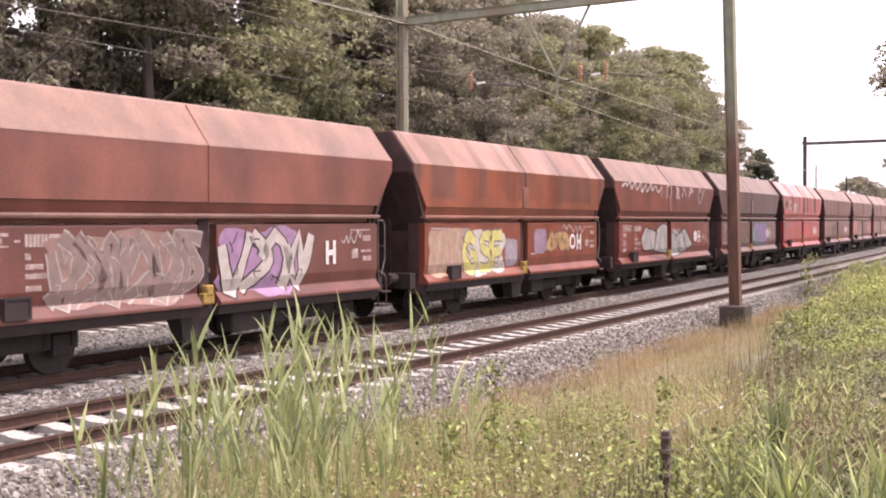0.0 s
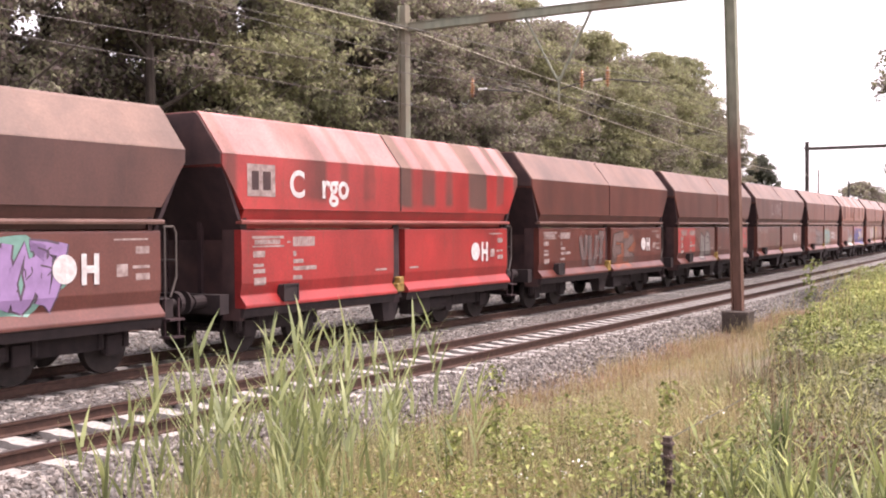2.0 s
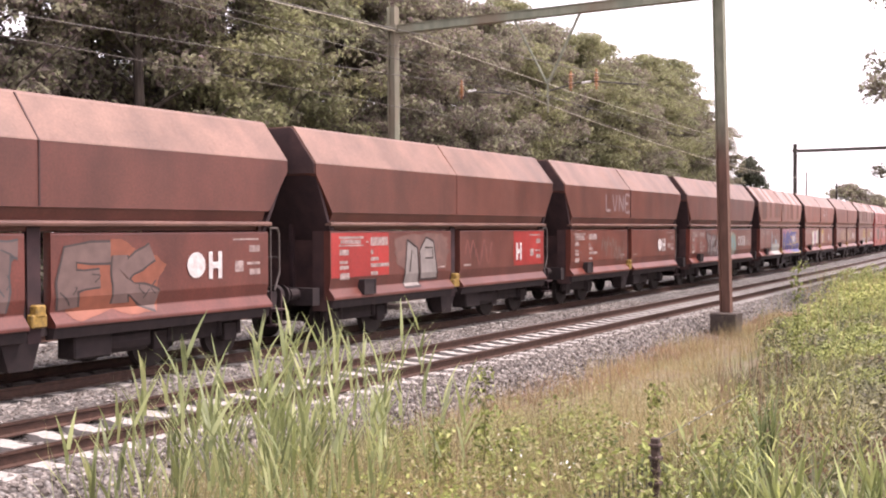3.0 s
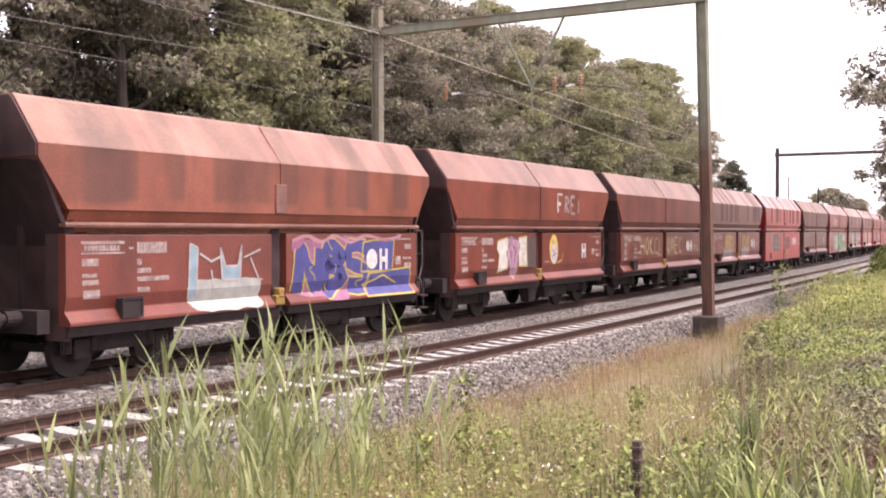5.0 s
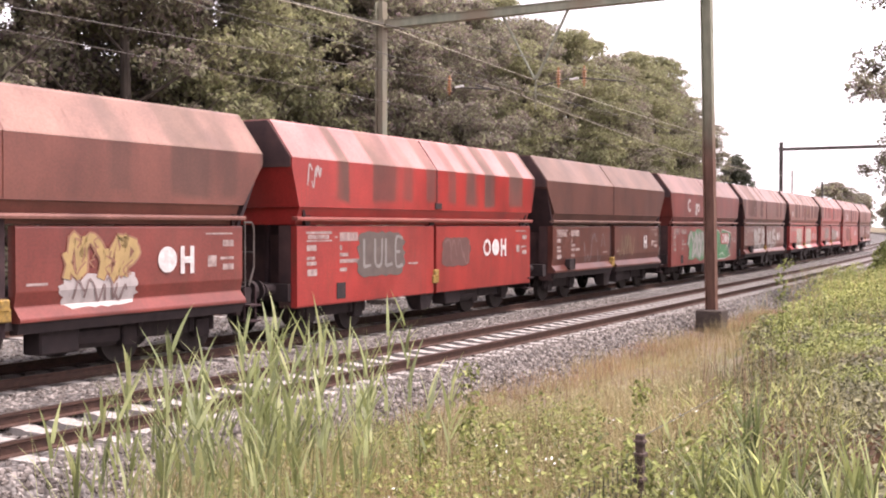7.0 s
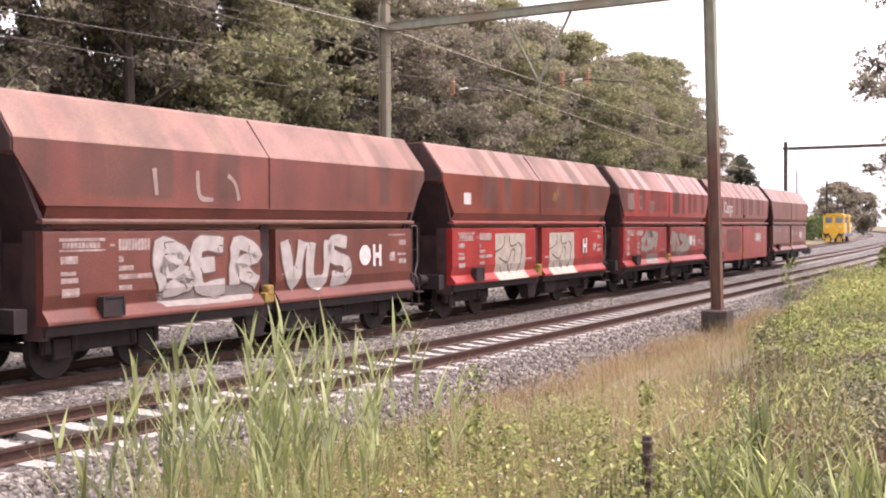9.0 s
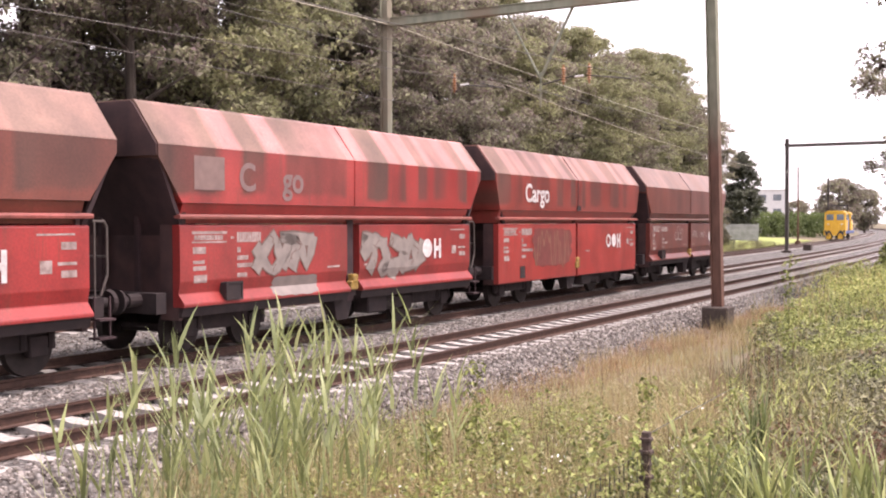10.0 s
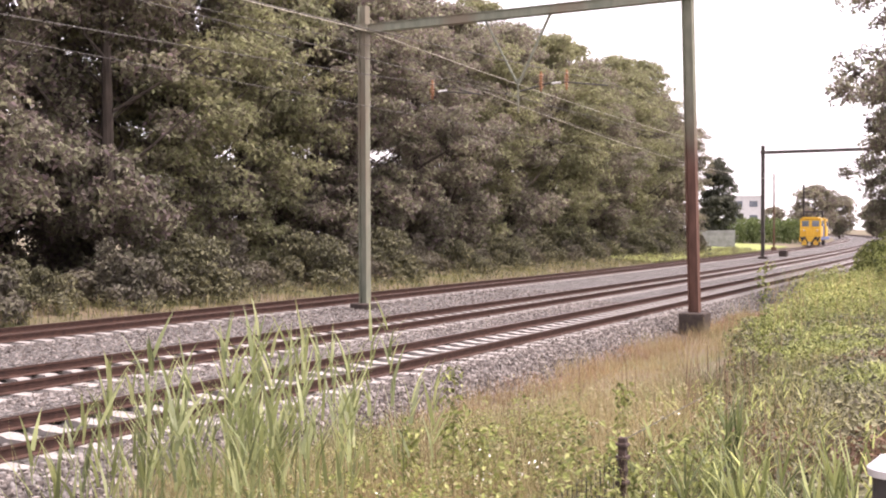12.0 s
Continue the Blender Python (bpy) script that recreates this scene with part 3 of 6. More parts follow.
def end_slope(bm, s):
    """The sloping end of the bin and its upright stays."""
    v = [bm.verts.new(c) for c in ((s * (BULGE - 0.02), -1.46, 3.50), (s * (BULGE - 0.02), 1.46, 3.50), (s * 4.75, 1.38, 1.25), (s * 4.75, -1.38, 1.25),
                                   (s * (BULGE - 0.10), -1.46, 3.50), (s * (BULGE - 0.10), 1.46, 3.50), (s * 4.65, 1.38, 1.25), (s * 4.65, -1.38, 1.25))]
    for q in ((0, 1, 2, 3), (4, 7, 6, 5), (0, 4, 5, 1), (1, 5, 6, 2), (2, 6, 7, 3), (3, 7, 4, 0)):
        bm.faces.new([v[i] for i in q])
    bmesh.ops.recalc_face_normals(bm, faces=bm.faces[:])
    return bm


def end_stay(bm, s, y):
    return box(bm, *sorted((s * 5.292, s * 5.36)), y - 0.05, y + 0.05, 0.8, 2.6)


def end_rail(bm, s):
    x = s * 5.62
    pipe(bm, [(x - s * 0.14, -1.34, 2.42), (x + s * 0.10, -1.34, 2.42), (x + s * 0.16, -1.34, 2.32), (x + s * 0.16, -1.34, 1.55), (x + s * 0.02, -1.34, 1.22)], 0.022)
    pipe(bm, [(x + s * 0.14, -1.34, 1.85), (x + s * 0.14, -0.2, 1.85)], 0.018)
    pipe(bm, [(x - s * 0.10, -1.34, 2.42), (x - s * 0.10, -1.34, 1.2)], 0.018)
    return bm


def end_step(bm, s):
    x = s * 5.66
    for z in (0.52, 0.82):
        box(bm, x - 0.17, x + 0.17, -1.48, -1.22, z, z + 0.035)
    for k in (-0.16, 0.16):
        box(bm, x + k - 0.015, x + k + 0.015, -1.36, -1.33, 0.5, 1.2)
    return bm


def buffer(bm, s, y):
    rod(bm, (s * 5.72, y, 1.06), (s * 6.02, y, 1.06), 0.12, 0.12, 12)
    rod(bm, (s * 6.0, y, 1.06), (s * 6.2, y, 1.06), 0.085, 0.085, 12)
    rod(bm, (s * 6.18, y, 1.06), (s * 6.25, y, 1.06), 0.2, 0.22, 16)
    return bm


def brake_box(bm):
    box(bm, -4.26, -3.84, -1.585, -1.40, 0.99, 1.31, 0.015)
    for x0, x1, z0, z1 in ((-4.28, -3.82, 1.28, 1.32), (-4.28, -3.82, 0.98, 1.02), (-4.28, -4.24, 1.02, 1.28), (-3.86, -3.82, 1.02, 1.28)):
        box(bm, x0, x1, -1.60, -1.575, z0, z1)
    return bm


def latch(bm):
    rod(bm, (0.0, -1.42, 1.19), (0.0, -1.50, 1.19), 0.085, 0.06, 12)
    box(bm, -0.15, 0.13, -1.50, -1.36, 0.94, 1.14, 0.02)
    box(bm, -0.09, 0.09, -1.52, -1.36, 1.10, 1.28, 0.02)
    return bm


# clean colour of hood and doors, dusty colour, stripes, dust on hood, dust on doors, flat doors, markings
WAGON = [
    dict(hood=RUST, door=BROWN, dust=0.35, stripes=0.1, marks="H", tone="rust-brown"),
    dict(hood=(0.228, 0.067, 0.034), door=(0.205, 0.052, 0.029), dust=0.55, stripes=0.75, marks="OH", tone="orange-brown"),
    dict(hood=(0.185, 0.049, 0.032), door=(0.178, 0.038, 0.025), dust=0.5, stripes=0.3, marks="DH", tone="rust-brown"),
    dict(hood=DARK, door=BROWN, dust=0.55, stripes=0.15, marks="DH", tone="dark brown"),
    dict(hood=(0.330, 0.029, 0.027), door=(0.360, 0.020, 0.021), dust=0.45, stripes=1.0, marks="DH", tone="bright red", shift=0.2),
    dict(hood=(0.130, 0.035, 0.026), door=(0.123, 0.032, 0.024), dust=0.5, stripes=0.1, marks="DH", tone="dark red-brown"),
    dict(hood=(0.137, 0.040, 0.027), door=BROWN, dust=0.5, stripes=0.1, marks="H", tone="brown"),
    dict(hood=(0.157, 0.047, 0.032), door=(0.150, 0.038, 0.025), dust=0.5, stripes=0.35, marks="DH", tone="dull brown"),
    dict(hood=(0.171, 0.049, 0.032), door=(0.157, 0.038, 0.025), dust=0.45, stripes=0.2, marks="OOH", tone="brown"),
    dict(hood=(0.216, 0.061, 0.034), door=(0.178, 0.038, 0.025), dust=0.35, stripes=0.7, marks="DH", tone="orange-brown"),
    dict(hood=(0.212, 0.052, 0.030), door=(0.171, 0.035, 0.022), dust=0.3, stripes=0.1, marks="H", tone="rust-red"),
    dict(hood=(0.192, 0.049, 0.032), door=(0.144, 0.036, 0.024), dust=0.45, stripes=0.1, marks="DH", tone="brown"),
    dict(hood=(0.154, 0.048, 0.034), door=(0.188, 0.035, 0.027), dust=0.55, stripes=0.6, marks="DH", tone="brown and red"),
    dict(hood=(0.300, 0.030, 0.025), door=(0.34, 0.028, 0.024), dust=0.4, stripes=1.0, marks="ODH", tone="red and grey-brown striped", plain=True),
    dict(hood=(0.103, 0.034, 0.025), door=(0.096, 0.029, 0.021), dust=0.6, stripes=0.4, marks="H", tone="dark brown"),
    dict(hood=(0.216, 0.032, 0.027), door=(0.216, 0.029, 0.025), dust=0.4, stripes=0.5, marks="ODH", tone="dull red", plain=True),
    dict(hood=(0.164, 0.041, 0.029), door=(0.137, 0.035, 0.024), dust=0.5, stripes=0.6, marks="DH", tone="brown striped"),
    dict(hood=(0.178, 0.044, 0.029), door=(0.348, 0.022, 0.022), dust=0.5, stripes=0.8, marks="H", tone="brown over bright red"),
    dict(hood=(0.312, 0.032, 0.029), door=(0.300, 0.023, 0.023), dust=0.5, stripes=0.95, marks="DH", tone="red and grey-brown striped", shift=-0.2),
    dict(hood=(0.25, 0.038, 0.03), door=(0.36, 0.032, 0.028), dust=0.5, stripes=0.6, marks="ODH", tone="dull red", plain=True),
    dict(hood=(0.192, 0.044, 0.030), door=(0.150, 0.029, 0.022), dust=0.4, stripes=0.4, marks="DH", tone="rust-red", shift=-0.2),
]
Y_DOOR, Y_HOOD = -1.454, -1.505


def painted_word(parent, text, x, z, mat):
    cu = bpy.data.curves.new("word", "FONT")
    cu.body, cu.size, cu.offset = text, 0.72, 0.018
    o = new("word", cu)
    me = bpy.data.meshes.new_from_object(o)
    bpy.data.objects.remove(o)
    me.transform(Matrix.Translation((x, Y_HOOD, z)) @ Matrix.Rotation(math.pi / 2, 4, "X") @ Matrix.Diagonal((0.95, 1, 1, 1)))
    tagged(part("painted_word", me, mat, parent, "worn white painted word"), kind="stuff")


def letter_h(parent, x, z, h):
    cu = bpy.data.curves.new("letter", "FONT")
    cu.body, cu.size, cu.offset = "H", h * 1.38, 0.03
    o = new("letter", cu)
    me = bpy.data.meshes.new_from_object(o)
    bpy.data.objects.remove(o)
    me.transform(Matrix.Translation((x, Y_DOOR - 0.015, z)) @ Matrix.Rotation(math.pi / 2, 4, "X") @ Matrix.Diagonal((0.82, 1, 1, 1)))
    part("letter", me, M_WHITE, parent, "white painted letter H")


def markings(left_door, right_door, spec):
    y = Y_DOOR
    a, b = (-PLAIN_HALF, PLAIN_HALF) if spec.get("plain") else (-HALF, HALF)
    bm = bmesh.new()
    for x0, x1, z0, z1 in ((0.30, 1.22, 2.19, 2.24), (0.30, 1.22, 2.03, 2.06), (0.36, 1.12, 2.08, 2.17), (1.32, 1.42, 2.1, 2.14), (1.5, 2.2, 2.03, 2.22),
                           (0.32, 0.66, 1.84, 1.96), (0.32, 0.62, 1.66, 1.72), (0.32, 0.66, 1.54, 1.62), (0.34, 0.68, 1.32, 1.46),
                           (1.5, 1.6, 1.84, 1.94), (1.5, 1.82, 1.70, 1.78), (1.5, 2.24, 1.56, 1.64), (1.5, 1.78, 1.38, 1.46), (4.35, 4.8, 1.45, 1.49)):
        if x1 - x0 > 0.5 and z1 - z0 > 0.08:
            n = int((x1 - x0) / 0.07)
            for i in range(n):
                bar(bm, a + x0 + (x1 - x0) * i / n, a + x0 + (x1 - x0) * (i + 0.86) / n, z0, z1, y)
        else:
            bar(bm, a + x0, a + x1, z0, z1, y)
    tagged(part("lettering", bm, M_FADED, left_door, "small white painted data lines"), kind="stuff")
    bm = bmesh.new()
    for x0, x1, z0, z1 in ((-1.0, -0.28, 2.2, 2.23), (-0.55, -0.25, 1.98, 2.1), (-0.95, -0.72, 1.62, 1.82), (-0.62, -0.25, 1.74, 1.79), (-0.55, -0.25, 1.55, 1.66), (-4.9, -4.5, 1.45, 1.49)):
        bar(bm, b + x0, b + x1, z0, z1, y)
    tagged(part("lettering", bm, M_FADED, right_door, "small white painted data lines"), kind="stuff")
    bm = bmesh.new()
    x = 3.34 + spec.get("shift", 0.0)
    for ch in reversed(spec["marks"][:-1]):
        disc(bm, x, 1.775, 0.225, y - 0.014, 24, 0.225, 0.0 if ch == "D" else 0.62)
        x -= 0.52
    if bm.faces:
        tagged(part("marking_spot", bm, M_WHITE, right_door, "white painted spots"), kind="stuff")
    else:
        bm.free()
    letter_h(right_door, (3.64 if len(spec["marks"]) > 1 else 3.42) + spec.get("shift", 0.0), 1.55, 0.45)


def wash(parent, x0, x1, z0, z1, color, seed, y=None):
    """A ragged worn patch of thin paint."""
    r = random.Random(seed)
    bm, rim, n = bmesh.new(), [], 40
    for k in range(n):
        a = 2 * math.pi * k / n
        c, s = math.cos(a), math.sin(a)
        q = (abs(c) ** 6 + abs(s) ** 6) ** (-1 / 6) * (0.93 + 0.07 * r.uniform(-1, 1))
        rim.append(((x0 + x1) / 2 + (x1 - x0) / 2 * q * c, (z0 + z1) / 2 + (z1 - z0) / 2 * q * s))
    flat(bm, rim, Y_DOOR - 0.003 if y is None else y)
    part("graffiti_ground", bm, spray(color), parent, "worn patch of thin spray paint")


def shards(parent, shapes, fill, line, strokes):
    """Sharp-cornered sprayed shapes with drawn edges."""
    y = Y_DOOR - 0.005
    bm, edge = bmesh.new(), bmesh.new()
    for k, pts in enumerate(shapes):
        flat(bm, pts, y - 0.0012 * k)
        for a, b in zip(pts, pts[1:] + pts[:1]):
            stroke(edge, [a, b], 0.055, y - 0.005)
    for p in strokes:
        stroke(edge, p, 0.05, y - 0.006)
    part("graffiti_fill", bm, spray(fill), parent, "sharp-cornered sprayed shapes")
    tagged(part("graffiti_outline", edge, spray(line), parent), kind="stuff")


def decorate(i, left, right, hood):
    """What has been sprayed on each wagon."""
    y, L, Rr = Y_DOOR - 0.004, -HALF, 0.235
    silver, black, cream = (0.50, 0.48, 0.47), (0.03, 0.028, 0.03), (0.66, 0.62, 0.55)
    if i == 0:
        bubble_piece(left, -3.4, -0.35, 1.0, 2.28, y, (0.28, 0.20, 0.18), (0.42, 0.38, 0.35), 6, 1, (0.33, 0.20, 0.17))
        bubble_piece(right, 0.27, 2.78, 1.0, 2.30, y, (0.62, 0.56, 0.52), black, 4, 2, (0.40, 0.24, 0.42))
        tag_lines(right, scrawl(4.0, 4.7, 1.95, 2.2, 4, 3), (0.6, 0.56, 0.56), 0.035, y)
    elif i == 1:
        wash(left, L + 0.12, -3.4, 1.0, 2.25, (0.50, 0.34, 0.24), 4)
        bubble_piece(left, -3.50, -1.22, 1.0, 2.18, y, (0.74, 0.68, 0.24), (0.20, 0.2, 0.18), 3, 5, cream, "GSF")
        wash(left, -1.2, -0.4, 1.15, 1.95, (0.40, 0.36, 0.40), 7)
        tag_lines(left, scrawl(L + 0.4, L + 1.9, 1.2, 2.2, 5, 4), (0.58, 0.42, 0.34), 0.06, y)
        wash(right, 0.6, 1.5, 1.45, 2.2, (0.36, 0.26, 0.34), 8)
        bubble_piece(right, 1.55, 3.05, 1.45, 2.1, y, (0.58, 0.36, 0.16), (0.35, 0.22, 0.16), 3, 6)
        tag_lines(right, scrawl(2.6, 4.3, 2.05, 2.28, 5, 64), (0.6, 0.50, 0.48), 0.05, y)
    elif i == 2:
        shards(left, [[(-3.17, 1.75), (-2.69, 2.18), (-1.42, 1.99), (-1.80, 1.35), (-2.90, 1.32)], [(-1.46, 2.10), (-0.80, 2.30), (-0.26, 2.24), (-0.26, 1.16), (-1.75, 1.30)]], silver, black,
               [[(-2.9, 1.32), (-2.38, 2.12)], [(-2.38, 2.12), (-2.0, 1.36)], [(-1.2, 1.3), (-0.8, 2.28)], [(-0.6, 2.2), (-0.45, 1.25)], [(-2.3, 1.1), (-0.3, 1.0)]])
        shards(right, [[(0.28, 2.0), (1.16, 1.75), (1.44, 1.10), (0.28, 1.02)], [(0.70, 1.78), (1.96, 2.12), (2.95, 1.43), (1.40, 1.10)]], silver, black,
               [[(0.8, 2.05), (1.5, 1.95)], [(1.6, 1.95), (2.2, 1.3)], [(2.0, 2.0), (1.9, 1.4)]])
        wash(right, 0.3, 1.4, 1.7, 2.1, (0.50, 0.46, 0.44), 9)
        zig = [(-5.2, 0.0), (-4.8, 0.16), (-4.75, 0.02), (-4.4, 0.2), (-4.25, -0.08), (-3.9, 0.22), (-3.7, -0.1), (-3.3, 0.2), (-3.2, -0.18), (-2.8, 0.14), (-2.65, -0.14), (-2.2, 0.2), (-2.1, -0.08), (-1.7, 0.12), (-1.4, -0.16), (-1.0, 0.14), (-1.02, -0.38)]
        tag_lines(hood, [[(x, 3.56 + 0.8 * z) for x, z in zig]] + [[(x + a, 3.5 + b * 0.9) for a, b in p] for x, p in ((-0.4, [(0, -0.3), (0.05, 0.2), (0.5, 0.2), (0.5, -0.2)]), (0.7, [(0, 0.2), (0.4, 0.1), (0, -0.15), (0.4, -0.25), (0.05, 0.2)]), (1.5, [(0, -0.2), (0.2, 0.2), (0.5, -0.2)]), (2.4, [(0, -0.2), (0.1, 0.2), (0.5, 0.1), (0.1, 0)]), (3.6, [(0, -0.1), (0.3, -0.45), (0.9, 0.22)]), (3.7, [(0, 0.0), (0.2, 0.25), (0.4, 0)]))], (0.80, 0.74, 0.74), 0.075, Y_HOOD)
    elif i == 3:
        tag_lines(left, [[(-2.45, 1.3), (-2.45, 2.18), (-2.0, 1.95), (-2.4, 1.75), (-1.95, 1.3)], [(-1.5, 2.1), (-1.75, 1.75), (-1.5, 1.4)], [(-1.1, 2.1), (-0.9, 1.45), (-0.75, 2.1)], [(-0.5, 2.1), (-0.3, 1.9)]], (0.34, 0.26, 0.13), 0.16, y)
        wash(left, -1.7, -0.8, 1.2, 1.6, (0.13, 0.14, 0.12), 12)
        bubble_piece(right, 0.8, 3.3, 1.12, 2.28, y, (0.46, 0.30, 0.60), (0.12, 0.09, 0.14), 5, 8, (0.20, 0.46, 0.38))
        wash(right, 0.38, 0.85, 1.4, 2.15, (0.24, 0.48, 0.44), 13)
        stencil = bmesh.new()
        bar(stencil, -4.45, -4.07, 3.03, 3.33, Y_HOOD)
        part("paint_spot", stencil, spray((0.34, 0.13, 0.08)), hood, "faded orange square stencil")
    elif i == 5:
        bubble_piece(left, -2.43, -0.35, 1.05, 2.28, y, (0.19, 0.13, 0.12), (0.07, 0.085, 0.09), 3, 41, None, "VUT")
        bubble_piece(right, 0.4, 2.5, 1.0, 2.22, y, (0.20, 0.135, 0.12), (0.05, 0.045, 0.045), 2, 44, (0.33, 0.10, 0.05), "FK")
    elif i == 6:
        for door, x0, x1 in ((left, L + 0.03, -3.08), (right, 3.3, HALF - 0.03)):
            bm = bmesh.new()
            bar(bm, x0, x1, 1.37, 2.32, Y_DOOR + 0.002)
            part("paint_patch", bm, wagon_paint("patch_paint", (0.34, 0.028, 0.026), DUST, 3.3, 0.0, 0.2), door, "fresh bright red patch")
        wash(left, -2.9, -0.3, 1.45, 2.3, (0.22, 0.12, 0.10), 15)
        shards(left, [[(-2.45, 1.05), (-2.3, 2.15), (-1.85, 1.95), (-1.75, 1.05)], [(-1.7, 1.2), (-1.75, 1.9), (-1.45, 2.2), (-1.1, 2.1), (-0.9, 1.2)]], (0.36, 0.33, 0.31), black, [[(-2.2, 1.4), (-2.1, 1.9)], [(-1.5, 1.7), (-1.15, 1.7), (-1.15, 1.95), (-1.5, 1.95)]])
        tag_lines(right, scrawl(0.5, 2.0, 1.5, 2.1, 5, 65), (0.34, 0.14, 0.12), 0.06, y)
    elif i == 7:
        tag_lines(hood, word("LVNE", -2.4, 2.98, 0.5, 0.55), (0.46, 0.36, 0.36), 0.1, Y_HOOD)
        tag_lines(left, scrawl(L + 2.6, L + 4.8, 1.3, 2.1, 5, 11), (0.30, 0.24, 0.2), 0.06, y)
    elif i == 8:
        bubble_piece(right, Rr + 0.2, Rr + 1.9, 1.1, 2.2, y, (0.28, 0.46, 0.46), (0.40, 0.38, 0.12), 3, 12, (0.5, 0.5, 0.45))
        bubble_piece(left, L + 2.6, L + 4.8, 1.1, 2.2, y, (0.34, 0.3, 0.3), black, 4, 13)
    elif i == 9:
        wash(left, -2.65, -0.5, 0.93, 1.55, (0.56, 0.58, 0.54), 16)
        shards(left, [[(-2.6, 1.2), (-2.55, 2.18), (-2.35, 2.1), (-2.4, 1.2)], [(-1.75, 2.1), (-1.6, 1.75), (-1.25, 1.75), (-1.15, 2.15), (-1.2, 1.5), (-1.7, 1.5)]], (0.34, 0.52, 0.62), (0.60, 0.58, 0.56), [[(-2.3, 2.0), (-2.0, 1.85), (-1.7, 1.95)], [(-1.1, 1.9), (-0.6, 2.05)], [(-0.9, 1.9), (-0.6, 1.4)], [(-2.0, 1.7), (-1.9, 1.2)]])
        bubble_piece(right, 0.40, 3.2, 0.95, 2.28, y, (0.05, 0.07, 0.32), (0.70, 0.54, 0.10), 3, 15, (0.42, 0.16, 0.30), "NBS")
        shards(right, [[(3.0, 0.96), (3.2, 1.45), (5.0, 1.55), (5.05, 0.95)], [(2.9, 1.5), (3.0, 2.15), (3.4, 2.2), (4.3, 2.2), (4.2, 1.5)]], (0.06, 0.08, 0.34), (0.66, 0.52, 0.12), [[(3.0, 1.2), (3.8, 1.4), (4.4, 1.2)]])
        tag_lines(right, [[(0.4, 2.2), (0.9, 2.3), (1.4, 2.18), (1.9, 2.3), (2.5, 2.16), (3.1, 2.3), (3.9, 2.2), (4.6, 2.3)]], (0.60, 0.30, 0.36), 0.09, y - 0.006)
    elif i == 10:
        shards(left, [[(-2.87, 1.25), (-2.75, 1.75), (-2.9, 1.9), (-2.85, 2.12), (-2.2, 2.22), (-2.22, 1.35)]], (0.88, 0.86, 0.80), (0.74, 0.62, 0.30), [])
        bubble_piece(left, -2.12, -1.55, 1.05, 2.24, y, (0.58, 0.34, 0.46), (0.22, 0.09, 0.22), 1, 17, (0.62, 0.44, 0.34))
        shards(left, [[(-1.46, 1.4), (-1.46, 2.2), (-0.92, 2.26), (-0.9, 1.38)]], (0.88, 0.86, 0.80), (0.74, 0.58, 0.22), [[(-1.2, 1.45), (-1.2, 1.75), (-1.05, 1.75)], [(-1.2, 2.05), (-1.05, 2.05)]])
        wash(left, -0.86, -0.3, 1.3, 2.25, (0.10, 0.085, 0.08), 18)
        bm = bmesh.new()
        disc(bm, 1.12, 1.84, 0.34, y, 24, 0.46)
        part("graffiti_fill", bm, spray((0.82, 0.64, 0.14)), right, "yellow oval sprayed shape")
        bm = bmesh.new()
        disc(bm, 1.14, 1.72, 0.26, y - 0.004, 24, 0.32)
        part("graffiti_accent", bm, spray((0.78, 0.68, 0.66)), right)
        tag_lines(right, [[(0.95, 1.9), (1.1, 1.75), (1.3, 1.9)], [(1.0, 1.62), (1.3, 1.72)], [(1.05, 2.1), (1.05, 1.98)], [(1.2, 2.1), (1.2, 1.98)]], (0.16, 0.07, 0.2), 0.05, y - 0.007)
        tag_lines(right, [[(1.35, 1.42), (1.75, 1.5), (1.85, 1.7)]], (0.7, 0.56, 0.12), 0.06, y)
        tag_lines(hood, word("F", 1.35, 2.98, 0.42, 0.55), (0.82, 0.76, 0.74), 0.11, Y_HOOD)
        tag_lines(hood, word("RE", 1.95, 2.98, 0.38, 0.5) + [[(3.05, 2.98), (3.05, 3.4)]], (0.50, 0.40, 0.38), 0.10, Y_HOOD)
    elif i == 11:
        tag_lines(left, word("HOK", -3.05, 1.5, 0.46, 0.66), (0.70, 0.58, 0.36), 0.085, y)
        tag_lines(left, [[(-0.95, 2.12), (-1.3, 2.05), (-1.35, 1.6), (-0.8, 1.55)], [(-0.75, 2.1), (-0.7, 1.6)]], (0.50, 0.40, 0.30), 0.085, y)
        tag_lines(right, word("OMEC", 0.38, 1.52, 0.44, 0.60), (0.72, 0.58, 0.36), 0.085, y)
    elif i == 12:
        for door, x0, x1, sd in ((left, -2.9, -0.9, 20), (right, 1.0, 2.7, 21)):
            wash(door, x0, x1, 1.05, 1.62, (0.60, 0.56, 0.54), sd)
            bubble_piece(door, x0 + 0.2, x1 - 0.1, 1.42, 2.26, y - 0.004, (0.56, 0.40, 0.16), (0.40, 0.20, 0.12), 4, sd)
            tag_lines(door, scrawl(x0 + 0.3, x1 - 0.3, 1.15, 1.5, 5, sd), (0.30, 0.22, 0.21), 0.045, y - 0.010)
    elif i == 13:
        wash(left, -3.5, -1.4, 1.2, 2.25, (0.14, 0.12, 0.105), 22)
        tag_lines(left, word("LULE", -3.2, 1.45, 0.36, 0.62), (0.34, 0.34, 0.32), 0.09, y - 0.006)
        wash(right, 0.3, 1.9, 1.3, 2.1, (0.17, 0.08, 0.07), 23)
        tag_lines(right, scrawl(0.5, 1.8, 1.4, 2.0, 4, 23), (0.30, 0.18, 0.16), 0.05, y - 0.006)
